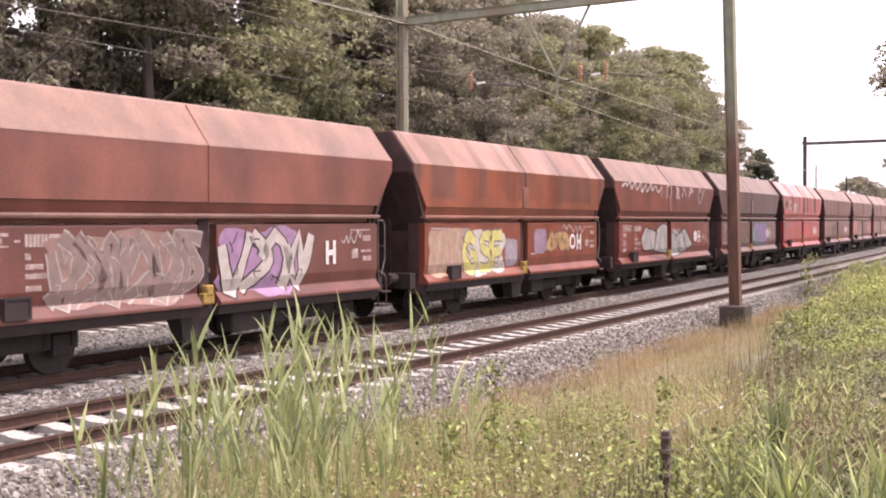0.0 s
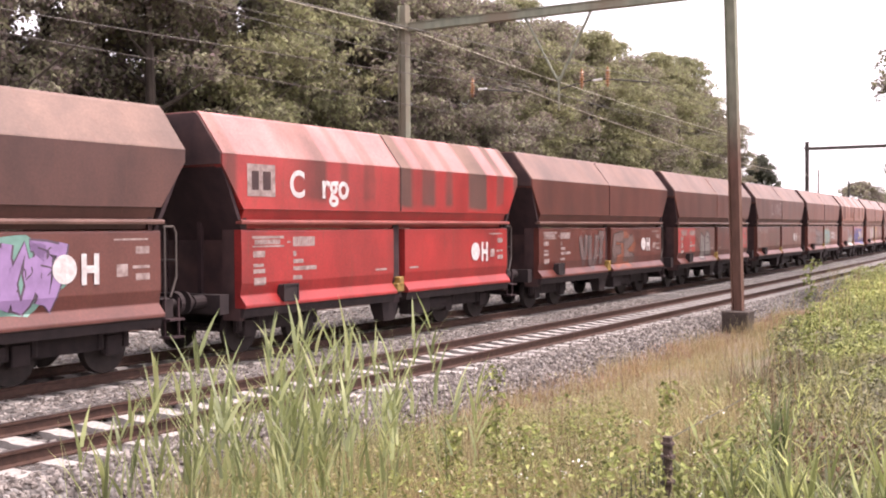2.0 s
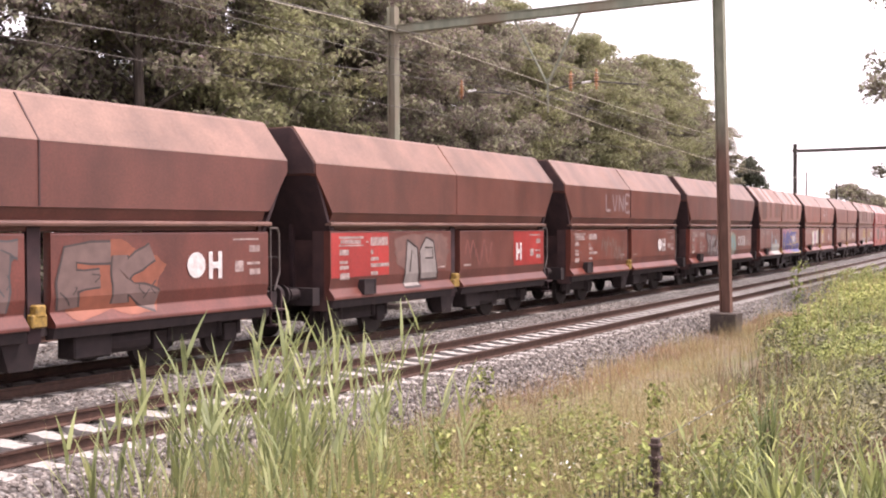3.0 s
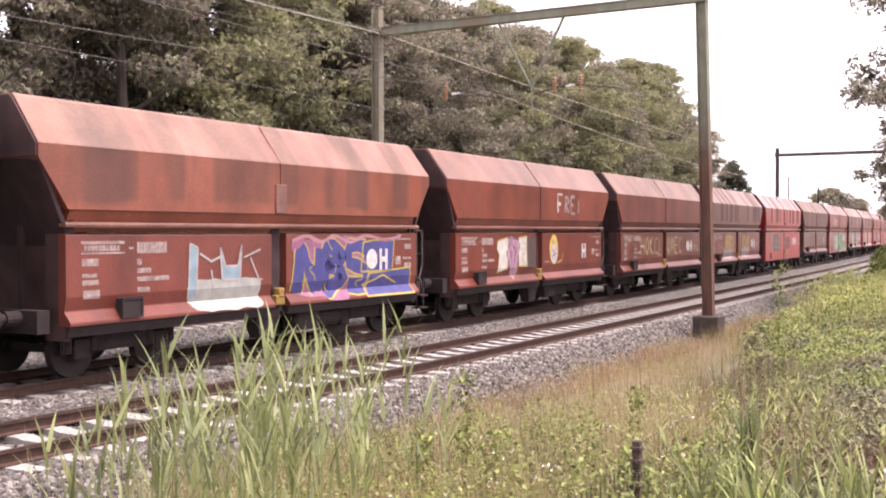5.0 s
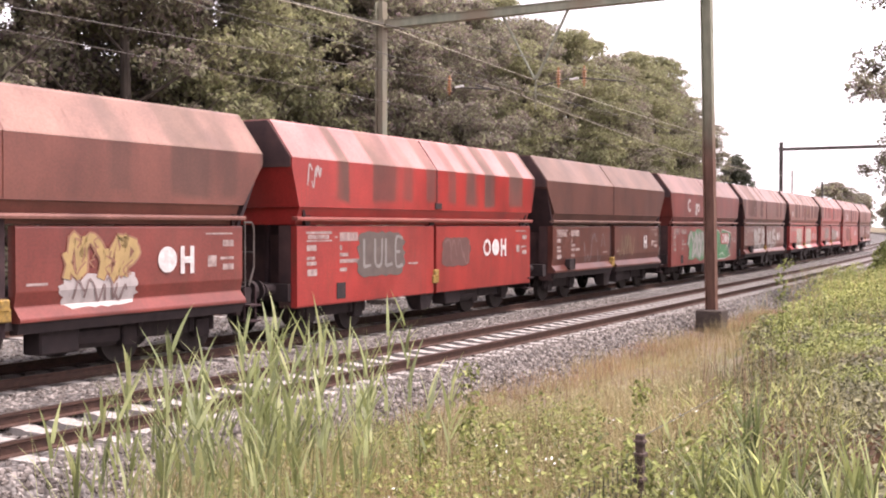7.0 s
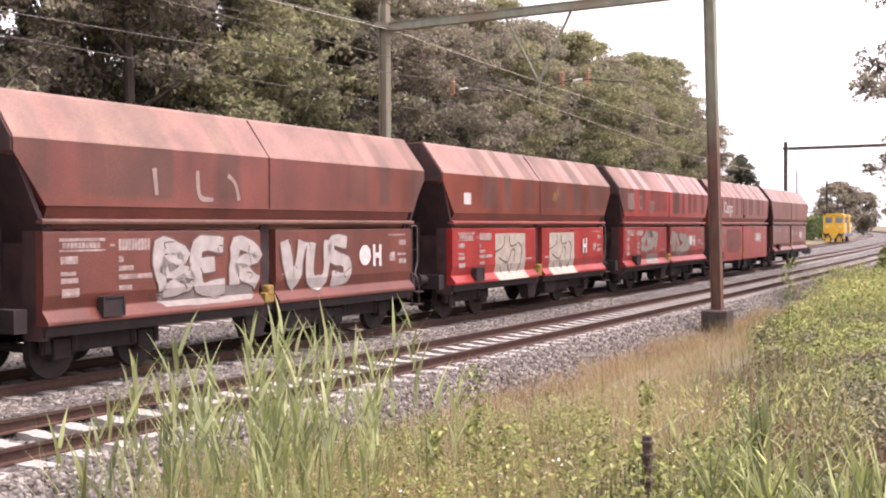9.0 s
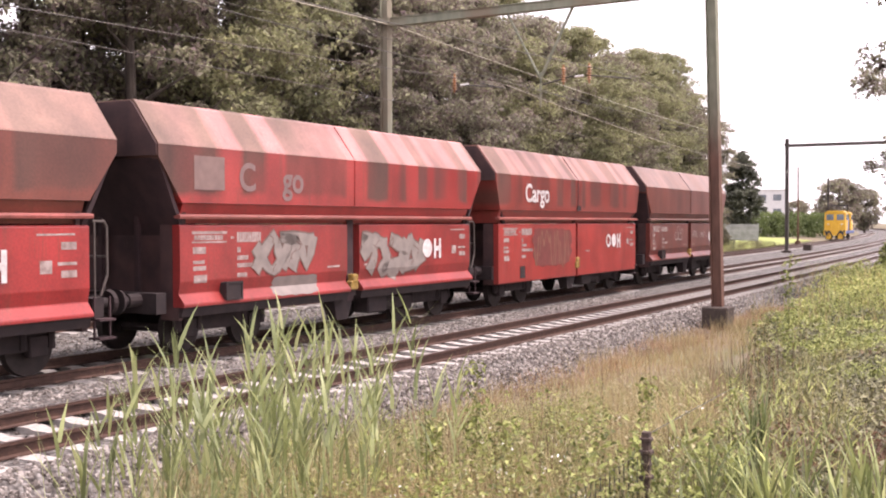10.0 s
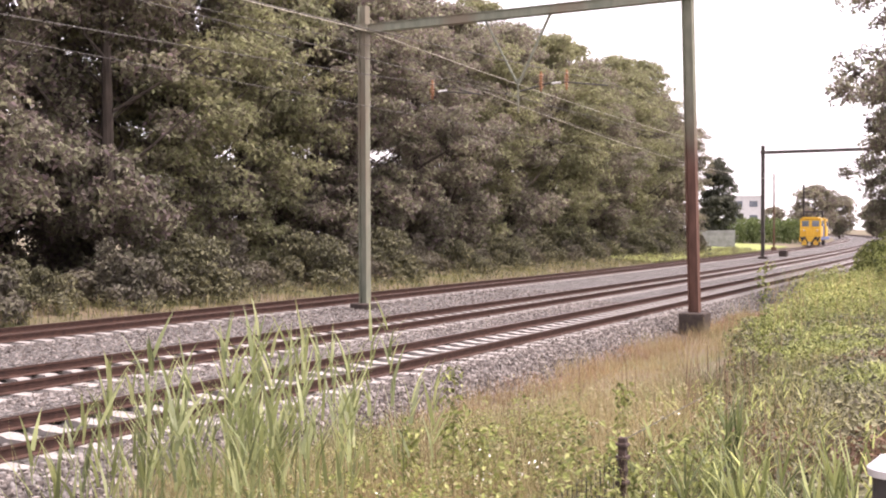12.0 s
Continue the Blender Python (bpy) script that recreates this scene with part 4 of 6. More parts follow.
        tag_lines(hood, scrawl(-5.35, -4.9, 3.15, 3.6, 3, 66), (0.62, 0.56, 0.54), 0.05, Y_HOOD)
    elif i == 14:
        tag_lines(left, scrawl(L + 2.6, L + 4.6, 1.2, 2.1, 5, 24), (0.34, 0.32, 0.32), 0.05, y)
        tag_lines(right, scrawl(0.6, 2.4, 1.3, 2.1, 4, 25), (0.40, 0.34, 0.22), 0.06, y)
    elif i == 15:
        bubble_piece(left, L + 2.2, L + 5.0, 0.85, 2.2, y, (0.48, 0.50, 0.46), (0.10, 0.26, 0.14), 4, 26, (0.16, 0.40, 0.22))
        shards(right, [[(0.3, 0.82), (0.3, 2.1), (0.9, 2.25), (2.0, 2.15), (2.35, 1.95), (2.7, 2.2), (4.35, 2.05), (4.1, 1.7), (3.6, 1.45), (4.35, 0.95), (3.2, 0.82)]], (0.07, 0.34, 0.15), (0.80, 0.80, 0.76), [[(2.35, 1.95), (2.0, 1.6), (2.3, 1.3)], [(3.6, 1.45), (3.3, 1.2)], [(2.1, 1.0), (2.7, 1.12), (3.2, 0.9)], [(0.6, 1.0), (1.2, 1.8)], [(1.3, 0.9), (1.6, 1.6)]])
        wash(right, 2.3, 4.0, 1.48, 2.05, (0.46, 0.06, 0.06), 27, y - 0.009)
        shards(right, [[(3.95, 0.95), (4.3, 1.45), (4.5, 1.9), (4.35, 2.05), (4.1, 1.7), (3.7, 1.42)]], (0.05, 0.06, 0.05), (0.6, 0.6, 0.56), [])
    elif i == 16:
        wash(left, -3.0, -0.3, 1.02, 1.35, (0.34, 0.31, 0.29), 28)
        bubble_piece(left, -2.95, -0.26, 1.12, 2.30, y - 0.004, (0.60, 0.56, 0.53), (0.17, 0.11, 0.10), 3, 28, None, "BER")
        bubble_piece(right, 0.34, 2.75, 1.08, 2.30, y - 0.004, (0.60, 0.56, 0.53), (0.17, 0.11, 0.10), 3, 29, None, "VUS")
        tag_lines(hood, [[(-3.05, 3.4), (-3.0, 2.95)], [(-2.0, 3.4), (-1.95, 2.95), (-1.6, 2.9)], [(-1.2, 3.35), (-1.0, 3.2), (-0.9, 2.9)]], (0.46, 0.34, 0.30), 0.11, Y_HOOD)
    elif i == 17:
        for door, x0, x1, sd in ((left, -2.9, -0.97, 30), (right, 0.76, 2.72, 31)):
            bm = bmesh.new()
            bar(bm, x0, x1, 0.93, 2.2, y)
            part("graffiti_fill", bm, spray((0.58, 0.53, 0.45)), door, "pale grey sprayed panel")
            f = (x1 - x0) / 2
            tag_lines(door, [[(x0, 1.7), (x0 + 0.5 * f, 1.85), (x0 + 0.6 * f, 2.15)], [(x0 + 0.2 * f, 1.55), (x0 + 0.75 * f, 1.4), (x0 + 1.1 * f, 1.75), (x0 + 1.3 * f, 1.7)], [(x0 + 0.9 * f, 2.15), (x0 + f, 1.85), (x0 + 1.4 * f, 1.9)], [(x0 + 1.25 * f, 1.7), (x0 + 1.2 * f, 1.4)], [(x0 + 1.5 * f, 1.95), (x0 + 1.75 * f, 1.75), (x0 + 1.6 * f, 1.3), (x0 + 1.4 * f, 1.1)], [(x0 + 0.3 * f, 1.3), (x0 + 0.5 * f, 1.0)], [(x0 + 0.8 * f, 1.35), (x0 + 0.95 * f, 1.1), (x0 + 1.05 * f, 1.35)]], (0.12, 0.09, 0.085), 0.05, y - 0.005)
        bm = bmesh.new()
        bar(bm, -4.78, -4.38, 2.97, 3.27, Y_HOOD)
        part("paint_patch", bm, spray((0.85, 0.80, 0.78)), hood, "white square patch")
        tag_lines(hood, scrawl(0.9, 1.4, 3.2, 3.5, 4, 32), (0.40, 0.26, 0.10), 0.09, Y_HOOD)
    elif i == 18:
        bubble_piece(left, -3.2, -1.5, 1.3, 2.28, y, (0.36, 0.32, 0.29), (0.22, 0.15, 0.13), 2, 33)
        wash(left, -2.85, -1.25, 0.95, 1.35, (0.30, 0.26, 0.24), 33)
        bubble_piece(right, 0.40, 2.85, 1.08, 2.2, y, (0.36, 0.32, 0.29), (0.22, 0.15, 0.13), 3, 34)
    elif i == 19:
        wash(left, -3.45, -0.4, 1.05, 2.25, (0.25, 0.05, 0.045), 36)
        tag_lines(left, scrawl(-3.3, -0.6, 1.1, 2.15, 7, 35), (0.36, 0.20, 0.12), 0.05, y - 0.006)
    elif i == 20:
        tag_lines(left, [[(-2.0, 2.0), (-2.12, 1.9), (-2.05, 1.68), (-1.8, 1.7)], [(-1.85, 2.0), (-1.75, 2.2), (-1.5, 2.2), (-1.45, 2.05)], [(-1.45, 1.95), (-1.2, 2.15), (-1.1, 2.0), (-1.35, 1.95)], [(-1.5, 1.7), (-1.2, 1.68), (-1.1, 1.95)], [(-1.8, 2.0), (-1.8, 1.72)], [(-1.65, 2.0), (-1.6, 1.75)], [(-1.9, 1.72), (-1.5, 1.72)]], (0.62, 0.52, 0.50), 0.045, y)
        tag_lines(right, word("VTNL", 0.46, 1.76, 0.17, 0.27) + word("OMEO", 1.6, 1.76, 0.18, 0.2) + [[(2.4, 1.85), (2.55, 1.75), (2.68, 1.8)]], (0.66, 0.58, 0.56), 0.04, y)
    if i in (4, 15, 18, 19):
        for text, x in {4: (("C", -3.97), ("rgo", -2.95)), 15: (("C", -3.4), ("go", -2.2)), 18: (("C", -3.8), ("go", -2.5)), 19: (("Cargo", -4.0),)}[i]:
            painted_word(hood, text, x, 3.0, M_WHITE if i != 18 else spray((0.30, 0.2, 0.19)))
    if i in (4, 18):
        bm = bmesh.new()
        x = -5.2 if i == 4 else -5.0
        bar(bm, x, x + 0.8, 2.98, 3.58, Y_HOOD)
        part("emblem", bm, M_FADED if i == 4 else spray((0.30, 0.20, 0.18)), hood, "worn pale square emblem")
        if i == 4:
            for dx, w in ((0.12, 0.2), (0.44, 0.22)):
                part("emblem_shape", box(bmesh.new(), x + dx, x + dx + w, Y_HOOD - 0.006, Y_HOOD - 0.003, 3.1, 3.45), M_DARKPLATE, hood)


def build_wagon(i, spec):
    root = tagged(new("hopper_wagon"), "%s coal hopper wagon with sprayed doors" % spec["tone"], "freight wagon", group="wagons of the coal train")
    seed = i * 1.7 + 0.3
    hood_mat = wagon_paint("hood_paint", spec["hood"], DUST, seed, spec["stripes"], spec["dust"], 1.0)
    door_mat = wagon_paint("door_paint", spec["door"], DUST, seed + 9, 0.0, 0.18 if sum(spec["door"]) > 0.5 else 0.3)
    trim_mat = wagon_paint("trim_paint", tuple(0.8 * a + 0.03 for a in spec["door"]), PALE, seed + 4, 0.0, 0.35)
    half = PLAIN_HALF if spec.get("plain") else HALF
    shell = hood_shell(bmesh.new(), half)
    hood = part("hood", shell, hood_mat, root)
    # roof colour paled by dust and by the sky's sheen, mixed into the paint
    sky_sheen = (0.46, 0.27, 0.245) if spec["stripes"] > 0.9 else (0.32, 0.19, 0.15) if spec["stripes"] > 0.55 else PALE
    roof_mat = wagon_paint("roof_paint", tuple(0.45 * a + 0.55 * c for a, c in zip(spec["hood"], sky_sheen)), tuple(0.55 * a + 0.45 * c for a, c in zip(DUST, PALE)), seed, spec["stripes"], spec["dust"], 1.0)
    part("roof", shoulder_plates(bmesh.new()), roof_mat, root, "dusty sloping roof plates with sky sheen in their colour")
    # seam strip and its rib in the middle of the hood
    bm = bmesh.new()
    prism(bm, [(-1.45, HOOD_WAIST + 0.02), (-1.510, HOOD_WAIST + 0.02), (-1.515, 3.52), (-1.515, 3.735), (-0.97, 4.485), (-0.95, 4.46), (-1.48, 3.72), (-1.48, 3.52)], -0.014, 0.014)
    part("hood_seam", bm, M_DARKPLATE if i % 3 else hood_mat, hood)
    if i in (1, 2, 3, 9):
        part("hood_plate", box(bmesh.new(), -0.17, 0.17, -1.53, -1.47, HOOD_WAIST + 0.01, 3.32, 0.012), trim_mat, hood, "small bolted cover plate over the seam")
    # recessed waist and the pale ledge under the hood
    bm = bmesh.new()
    prism(bm, [(-1.33, 2.38), (-1.36, 2.50), (-1.45, HOOD_WAIST - 0.004), (1.45, HOOD_WAIST - 0.004), (1.36, 2.50), (1.33, 2.38)], -half + 0.085, half - 0.085)
    part("waist", bm, hood_mat, root)
    bm = bmesh.new()
    prism(bm, [(-1.36, 2.47), (-1.50, 2.46), (-1.51, 2.50), (-1.50, 2.535), (-1.36, 2.55)], -half - 0.05, half + 0.05)
    part("ledge", bm, trim_mat, root, "pale worn ledge")
    make = plain_door if spec.get("plain") else flared_door
    mid = 0.07 if spec.get("plain") else 0.235
    left = part("door", make(bmesh.new(), -half, -mid), door_mat, root)
    right = part("door", make(bmesh.new(), mid, half), door_mat, root)
    if not spec.get("plain"):
        FLARED.update((left.name, right.name))
        for door, x0, x1 in ((left, -HALF + 0.02, -0.25), (right, 0.25, HALF - 0.02)):
            # dark colour stands for the shadow below the lip
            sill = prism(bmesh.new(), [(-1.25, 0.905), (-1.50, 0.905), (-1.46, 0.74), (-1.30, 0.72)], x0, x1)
            part("sill", sill, M_GRIMESHADE, door, "grimy lower sill with shadow in its dark colour")
    markings(left, right, spec)
    if not spec.get("plain"):
        part("brake_box", mesh_once(SHARED, "brake_box", brake_box), M_GRIMESHADE, root, "dark grimy box")
    else:
        # near-black blocks stand for the shade inside small holes
        bm = box(bmesh.new(), -4.25, -3.92, -1.462, -1.40, 0.80, 1.14)
        part("hole_patch", bm, M_GRIMESHADE, left, "dark square patch standing for a shaded hole")
        bm = box(bmesh.new(), -0.1, 0.22, -1.52, -1.46, 2.78, 2.92)
        part("hole_patch", bm, M_GRIMESHADE, hood, "dark small patch standing for a shaded hole")
    part("latch", mesh_once(SHARED, "latch", latch), M_YELLOW if i % 3 != 2 else M_GRIMESHADE, root, "yellow door latch" if i % 3 != 2 else "")
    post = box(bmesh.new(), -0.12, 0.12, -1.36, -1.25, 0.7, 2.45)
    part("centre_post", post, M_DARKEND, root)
    part("underframe", mesh_once(SHARED, "underframe", under_frame), M_GRIMESHADE, root)
    for s in (-1, 1):
        part("end_panel", mesh_once(SHARED, "end_panel%d" % s, lambda b: end_panel(b, s)), M_DARKPLATE, root, "sooty end plate with gap shade in its dark colour")
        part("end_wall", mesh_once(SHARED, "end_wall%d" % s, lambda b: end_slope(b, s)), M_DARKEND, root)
        if s > 0:
            part("handrail", end_rail(bmesh.new(), s), M_RAILTOP, root, "grey bent handrail")
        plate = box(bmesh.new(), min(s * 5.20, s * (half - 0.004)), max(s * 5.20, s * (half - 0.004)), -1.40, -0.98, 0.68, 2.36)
        part("end_plate", plate, M_DARKPLATE, root)
        # added dark sheet that stands for the shaded end opening and hides the inside
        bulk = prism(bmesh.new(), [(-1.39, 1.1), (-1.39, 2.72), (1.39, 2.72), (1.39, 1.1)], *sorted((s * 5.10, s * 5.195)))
        part("shade_backing", bulk, M_DARKPLATE, root)
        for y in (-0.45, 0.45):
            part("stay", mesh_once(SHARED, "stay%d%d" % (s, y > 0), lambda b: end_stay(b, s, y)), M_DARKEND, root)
        if s > 0:
            part("step", mesh_once(SHARED, "step%d" % s, lambda b: end_step(b, s)), M_DARKEND, root)
        for y in (-0.875, 0.875):
            part("buffer", mesh_once(SHARED, "buffer%d%d" % (s, y > 0), lambda b: buffer(b, s, y)), M_GRIMESHADE, root)
        bogie = part("bogie", mesh_once(SHARED, "bogie%d" % s, lambda b: bogie_frame(b, s * 3.75)), M_GRIMESHADE, root)
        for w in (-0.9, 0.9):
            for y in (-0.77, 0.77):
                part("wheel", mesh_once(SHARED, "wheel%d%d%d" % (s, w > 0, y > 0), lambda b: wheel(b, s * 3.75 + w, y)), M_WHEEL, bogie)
    decorate(i, left, right, hood)
    return root


WAGONS = [build_wagon(i, spec) for i, spec in enumerate(WAGON)]

# ---- overhead line ----
def build_portal(s, near_u, far_u, top, beam_z, far_mat, near_mat, lean):
    root = tagged(new("catenary_portal"), "dark weathered steel portal over the tracks" if far_mat is M_MASTDARK else "steel portal over the tracks, olive paint over rust", "catenary mast")
    root.matrix_basis = line_pose(s, 0)

    def mast(u, z1, lean_u):
        bm = bmesh.new()
        w, f = 0.145, 0.02
        g = 0.01
        outline = [(-w, -w), (w, -w), (w, -w + f), (g, -w + f), (g, w - f), (w, w - f), (w, w), (-w, w), (-w, w - f), (-g, w - f), (-g, -w + f), (-w, -w + f)]
        low, high = [[bm.verts.new((x, y, z)) for x, y in outline] for z in (0, z1)]
        for k in range(12):
            bm.faces.new((low[k], low[(k + 1) % 12], high[(k + 1) % 12], high[k]))
        bm.faces.new(high)
        m = Matrix.Rotation(lean_u, 4, "X")
        bmesh.ops.transform(bm, matrix=Matrix.Translation((0, u, -0.1)) @ m, verts=bm.verts[:])
        return bm
    part("mast", mast(far_u, top + 0.1, 0.0), far_mat, root, "dark weathered steel mast" if far_mat is M_MASTDARK else "olive-green painted steel mast")
    part("mast", mast(near_u, beam_z + 0.3, lean), near_mat, root, "dark weathered steel mast" if near_mat is M_MASTDARK else "rust-brown steel mast")
    bm = bmesh.new()
    box(bm, -0.09, 0.09, near_u + 0.05, far_u - 0.2, beam_z - 0.11, beam_z + 0.11)
    box(bm, -0.13, 0.13, near_u - 0.1, far_u - 0.2, beam_z + 0.112, beam_z + 0.135)
    box(bm, -0.13, 0.13, near_u + 0.05, far_u - 0.2, beam_z - 0.135, beam_z - 0.112)
    box(bm, -0.2, 0.2, far_u - 0.22, far_u + 0.22, beam_z - 0.04, beam_z + 0.14)
    part("beam", bm, far_mat, root)
    for u, dz in ((near_u, -0.02), (far_u, -0.08)):
        bm = box(bmesh.new(), -0.38, 0.38, u - 0.36, u + 0.36, -0.75, 0.05 + dz, 0.03)
        part("footing", bm, M_FOOTING, root, "stained concrete block")
    return root


def hanger(s):
    """The droop of struts below the beam that carries both contact lines."""
    root = tagged(new("wire_hanger"), "olive V-shaped strut with orange-brown insulators below the beam", "catenary hanger")
    root.matrix_basis = line_pose(s, 0)
    bm = bmesh.new()
    rod(bm, (0, -0.05, 8.8), (0, -1.12, 6.8), 0.035)
    rod(bm, (0, -2.2, 8.8), (0, -1.18, 6.8), 0.045)
    rod(bm, (0, -1.15, 6.95), (0, -1.15, 5.9), 0.03)
    part("strut", bm, M_MASTGREEN, root)
    for u in (-2.72, 1.82, -1.9):
        bm = bmesh.new()
        for k in range(6):
            rod(bm, (0, u, 6.60 + k * 0.075), (0, u, 6.64 + k * 0.075), 0.085, 0.05, 10)
        rod(bm, (0, u, 6.5), (0, u, 7.1), 0.03)
        part("insulator", bm, M_INSUL, root, "orange-brown ribbed insulator")
    for u0, u1 in ((-2.6, -4.0), (1.7, 0.1), (-2.2, -1.2), (0.9, 0.2)):
        bm = bmesh.new()
        rod(bm, (0, u0, 6.75), (0, u1, 6.55), 0.022)
        part("arm", bm, M_WIRE, root)
    for u in (-2.4, 1.45):
        bm = rod(bmesh.new(), (0, u - 0.14, 6.74), (0, u + 0.14, 6.72), 0.035)
        part("sleeve", bm, M_WHITEPORC, root, "white porcelain sleeve")
    return root


def wire(name, u0, z_at, label, r=0.0075, s0=-40, s1=420, u_of=None, mat=None):
    pts, n = [], int((s1 - s0) / 2)
    for i in range(n + 1):
        s = s0 + (s1 - s0) * i / n
        pts.append((s, (u_of or (lambda q: u0))(s), z_at(s)))
    verts, faces = [], []
    for s, u, z in pts:
        for k in range(4):
            a = math.pi / 2 * k
            verts.append(on_line(s, u + r * math.cos(a), z + r * math.sin(a))[:])
    for i in range(len(pts) - 1):
        for k in range(4):
            a, b = i * 4 + k, i * 4 + (k + 1) % 4
            faces.append((a, b, b + 4, a + 4))
    return tagged(raw(name, verts, faces, mat or M_WIRE), label, "overhead wire")


def sagging(top, sag, span=65.4, at=29.6):
    def f(s):
        k = ((s - at) / span) % 1.0
        return top - sag * 4 * k * (1 - k)
    return f


build_portal(29.6, -6.55, 4.37, 9.67, 8.93, M_MASTGREEN, M_MASTHALF, radians(-1.35))
build_portal(95.0, -6.5, 3.83, 9.6, 8.98, M_MASTDARK, M_MASTDARK, 0.0)
build_portal(188.0, 7.6, 10.6, 9.8, 5.2, M_MASTDARK, M_MASTDARK, 0.0)
hanger(29.6)
for u in (-4.07, 0.0):
    wire("contact_wire", u, lambda s: 5.5, "thin copper contact wire above the track")
    wire("messenger_wire", u, sagging(6.65, 0.95), "sagging carrier cable above the track", 0.009)

wire("feeder_wire", 4.15, sagging(8.86, 0.55), "pale feeder cable tied to the masts", 0.016, mat=M_PALEWIRE)
wire("feeder_wire", 4.15, sagging(8.40, 0.60), "thin earth cable tied to the masts", 0.009, mat=M_WIRE)
wire("feeder_wire", 0.0, sagging(6.62, 1.0), "pale cable above the middle track", 0.012, s0=29.6, mat=M_PALEWIRE)

pole = tagged(new("signal_post"), "thin dark steel post beside the far track", "post")
bm = bmesh.new()
rod(bm, (0, 0, -0.6), (0, 0, 9.3), 0.13, 0.09, 10)
box(bm, -0.3, 0.3, -0.3, 0.3, -0.6, 0.1)
part("pole", bm, M_MASTRUST, pole)
pole.matrix_basis = pose(137.0, 28.9, 0)
relay = tagged(part("track_cabinet", box(bmesh.new(), -0.5, 0.5, -0.35, 0.35, -0.5, 0.35, 0.04), M_FOOTING), "low dark concrete block beside the track", "cabinet")
relay.matrix_basis = line_pose(103.8, 3.4)


# ---- trees ----
def leaf_cloud(rng, centres, radii, count, size, droop=0.0, fold=True, up=0.5):
    """Many small leaves scattered over clumps: verts and faces."""
    n = len(centres)
    pick = rng.integers(0, n, count)
    d = rng.normal(size=(count, 3))
    d /= np.linalg.norm(d, axis=1)[:, None]
    d[:, 2] = np.abs(d[:, 2]) * np.where(rng.random(count) < 0.72, 1, -1)
    rad = rng.uniform(0.5, 1.05, count) ** 0.45
    c = centres[pick] + d * (radii[pick] * rad[:, None])
    nrm = d * 0.8 + rng.normal(size=(count, 3)) * 0.6 + np.array([0, 0, up])
    nrm /= np.linalg.norm(nrm, axis=1)[:, None]
    t = np.cross(nrm, rng.normal(size=(count, 3)))
    t /= np.linalg.norm(t, axis=1)[:, None]
    b = np.cross(nrm, t)
    s = size * rng.uniform(0.55, 1.3, count)[:, None]
    hang = np.array([0, 0, droop]) * s
    if not fold:
        verts = np.stack([c - t * s * 0.5 - b * s * 0.2, c - t * s * 0.1 + b * s * 0.42, c + t * s * 0.6 - hang], 1).reshape(-1, 3)
        return verts, np.arange(count * 3).reshape(-1, 3)
    p0 = c - t * s * 0.5
    p1 = c + b * s * 0.30 + nrm * s * 0.10
    p2 = c + t * s * 0.55 - hang
    p3 = c - b * s * 0.30 + nrm * s * 0.10
    verts = np.stack([p0, p1, p2, p3], 1).reshape(-1, 3)
    k = np.arange(count)[:, None] * 4
    faces = np.concatenate([k + np.array([[0, 1, 2]]), k + np.array([[0, 2, 3]])], 0)
    return verts, faces


def mesh_from(name, verts, faces, mat):
    me = bpy.data.meshes.new(name)
    me.from_pydata(verts.tolist(), [], faces.tolist())
    me.materials.append(mat)
    return me


def trunk_mesh(bm, rng, height, width, lean=0.3, limbs=9, start=0.25):
    """A tapered, slightly bent trunk with limbs."""
    pts, r = [Vector((0, 0, -0.4))], [width * 1.25]
    for k in range(1, 7):
        f = k / 6
        pts.append(Vector((lean * f * math.sin(3 * f + rng.uniform(-0.4, 0.4)), lean * f * math.cos(2 * f), height * 0.85 * f)))
        r.append(width * (1 - 0.8 * f))
    for a, b, p, q in zip(pts, pts[1:], r, r[1:]):
        rod(bm, a, b, p, q, 9)
    for k in range(limbs):
        f = start + (0.9 - start) * k / limbs
        base = pts[int(f * 6)].lerp(pts[min(6, int(f * 6) + 1)], f * 6 % 1)
        a = k * 2.4 + rng.uniform(-0.4, 0.4)
        reach = height * 0.26 * (1.1 - f)
        mid = base + Vector((math.cos(a) * reach * 0.6, math.sin(a) * reach * 0.6, reach * 0.35))
        tip = base + Vector((math.cos(a + 0.3) * reach * 1.3, math.sin(a + 0.3) * reach * 1.3, reach * 0.9))
        rod(bm, base, mid, width * 0.35 * (1 - f * 0.6), width * 0.2 * (1 - f * 0.6), 6)
        rod(bm, mid, tip, width * 0.2 * (1 - f * 0.6), 0.015, 6)
    return bm


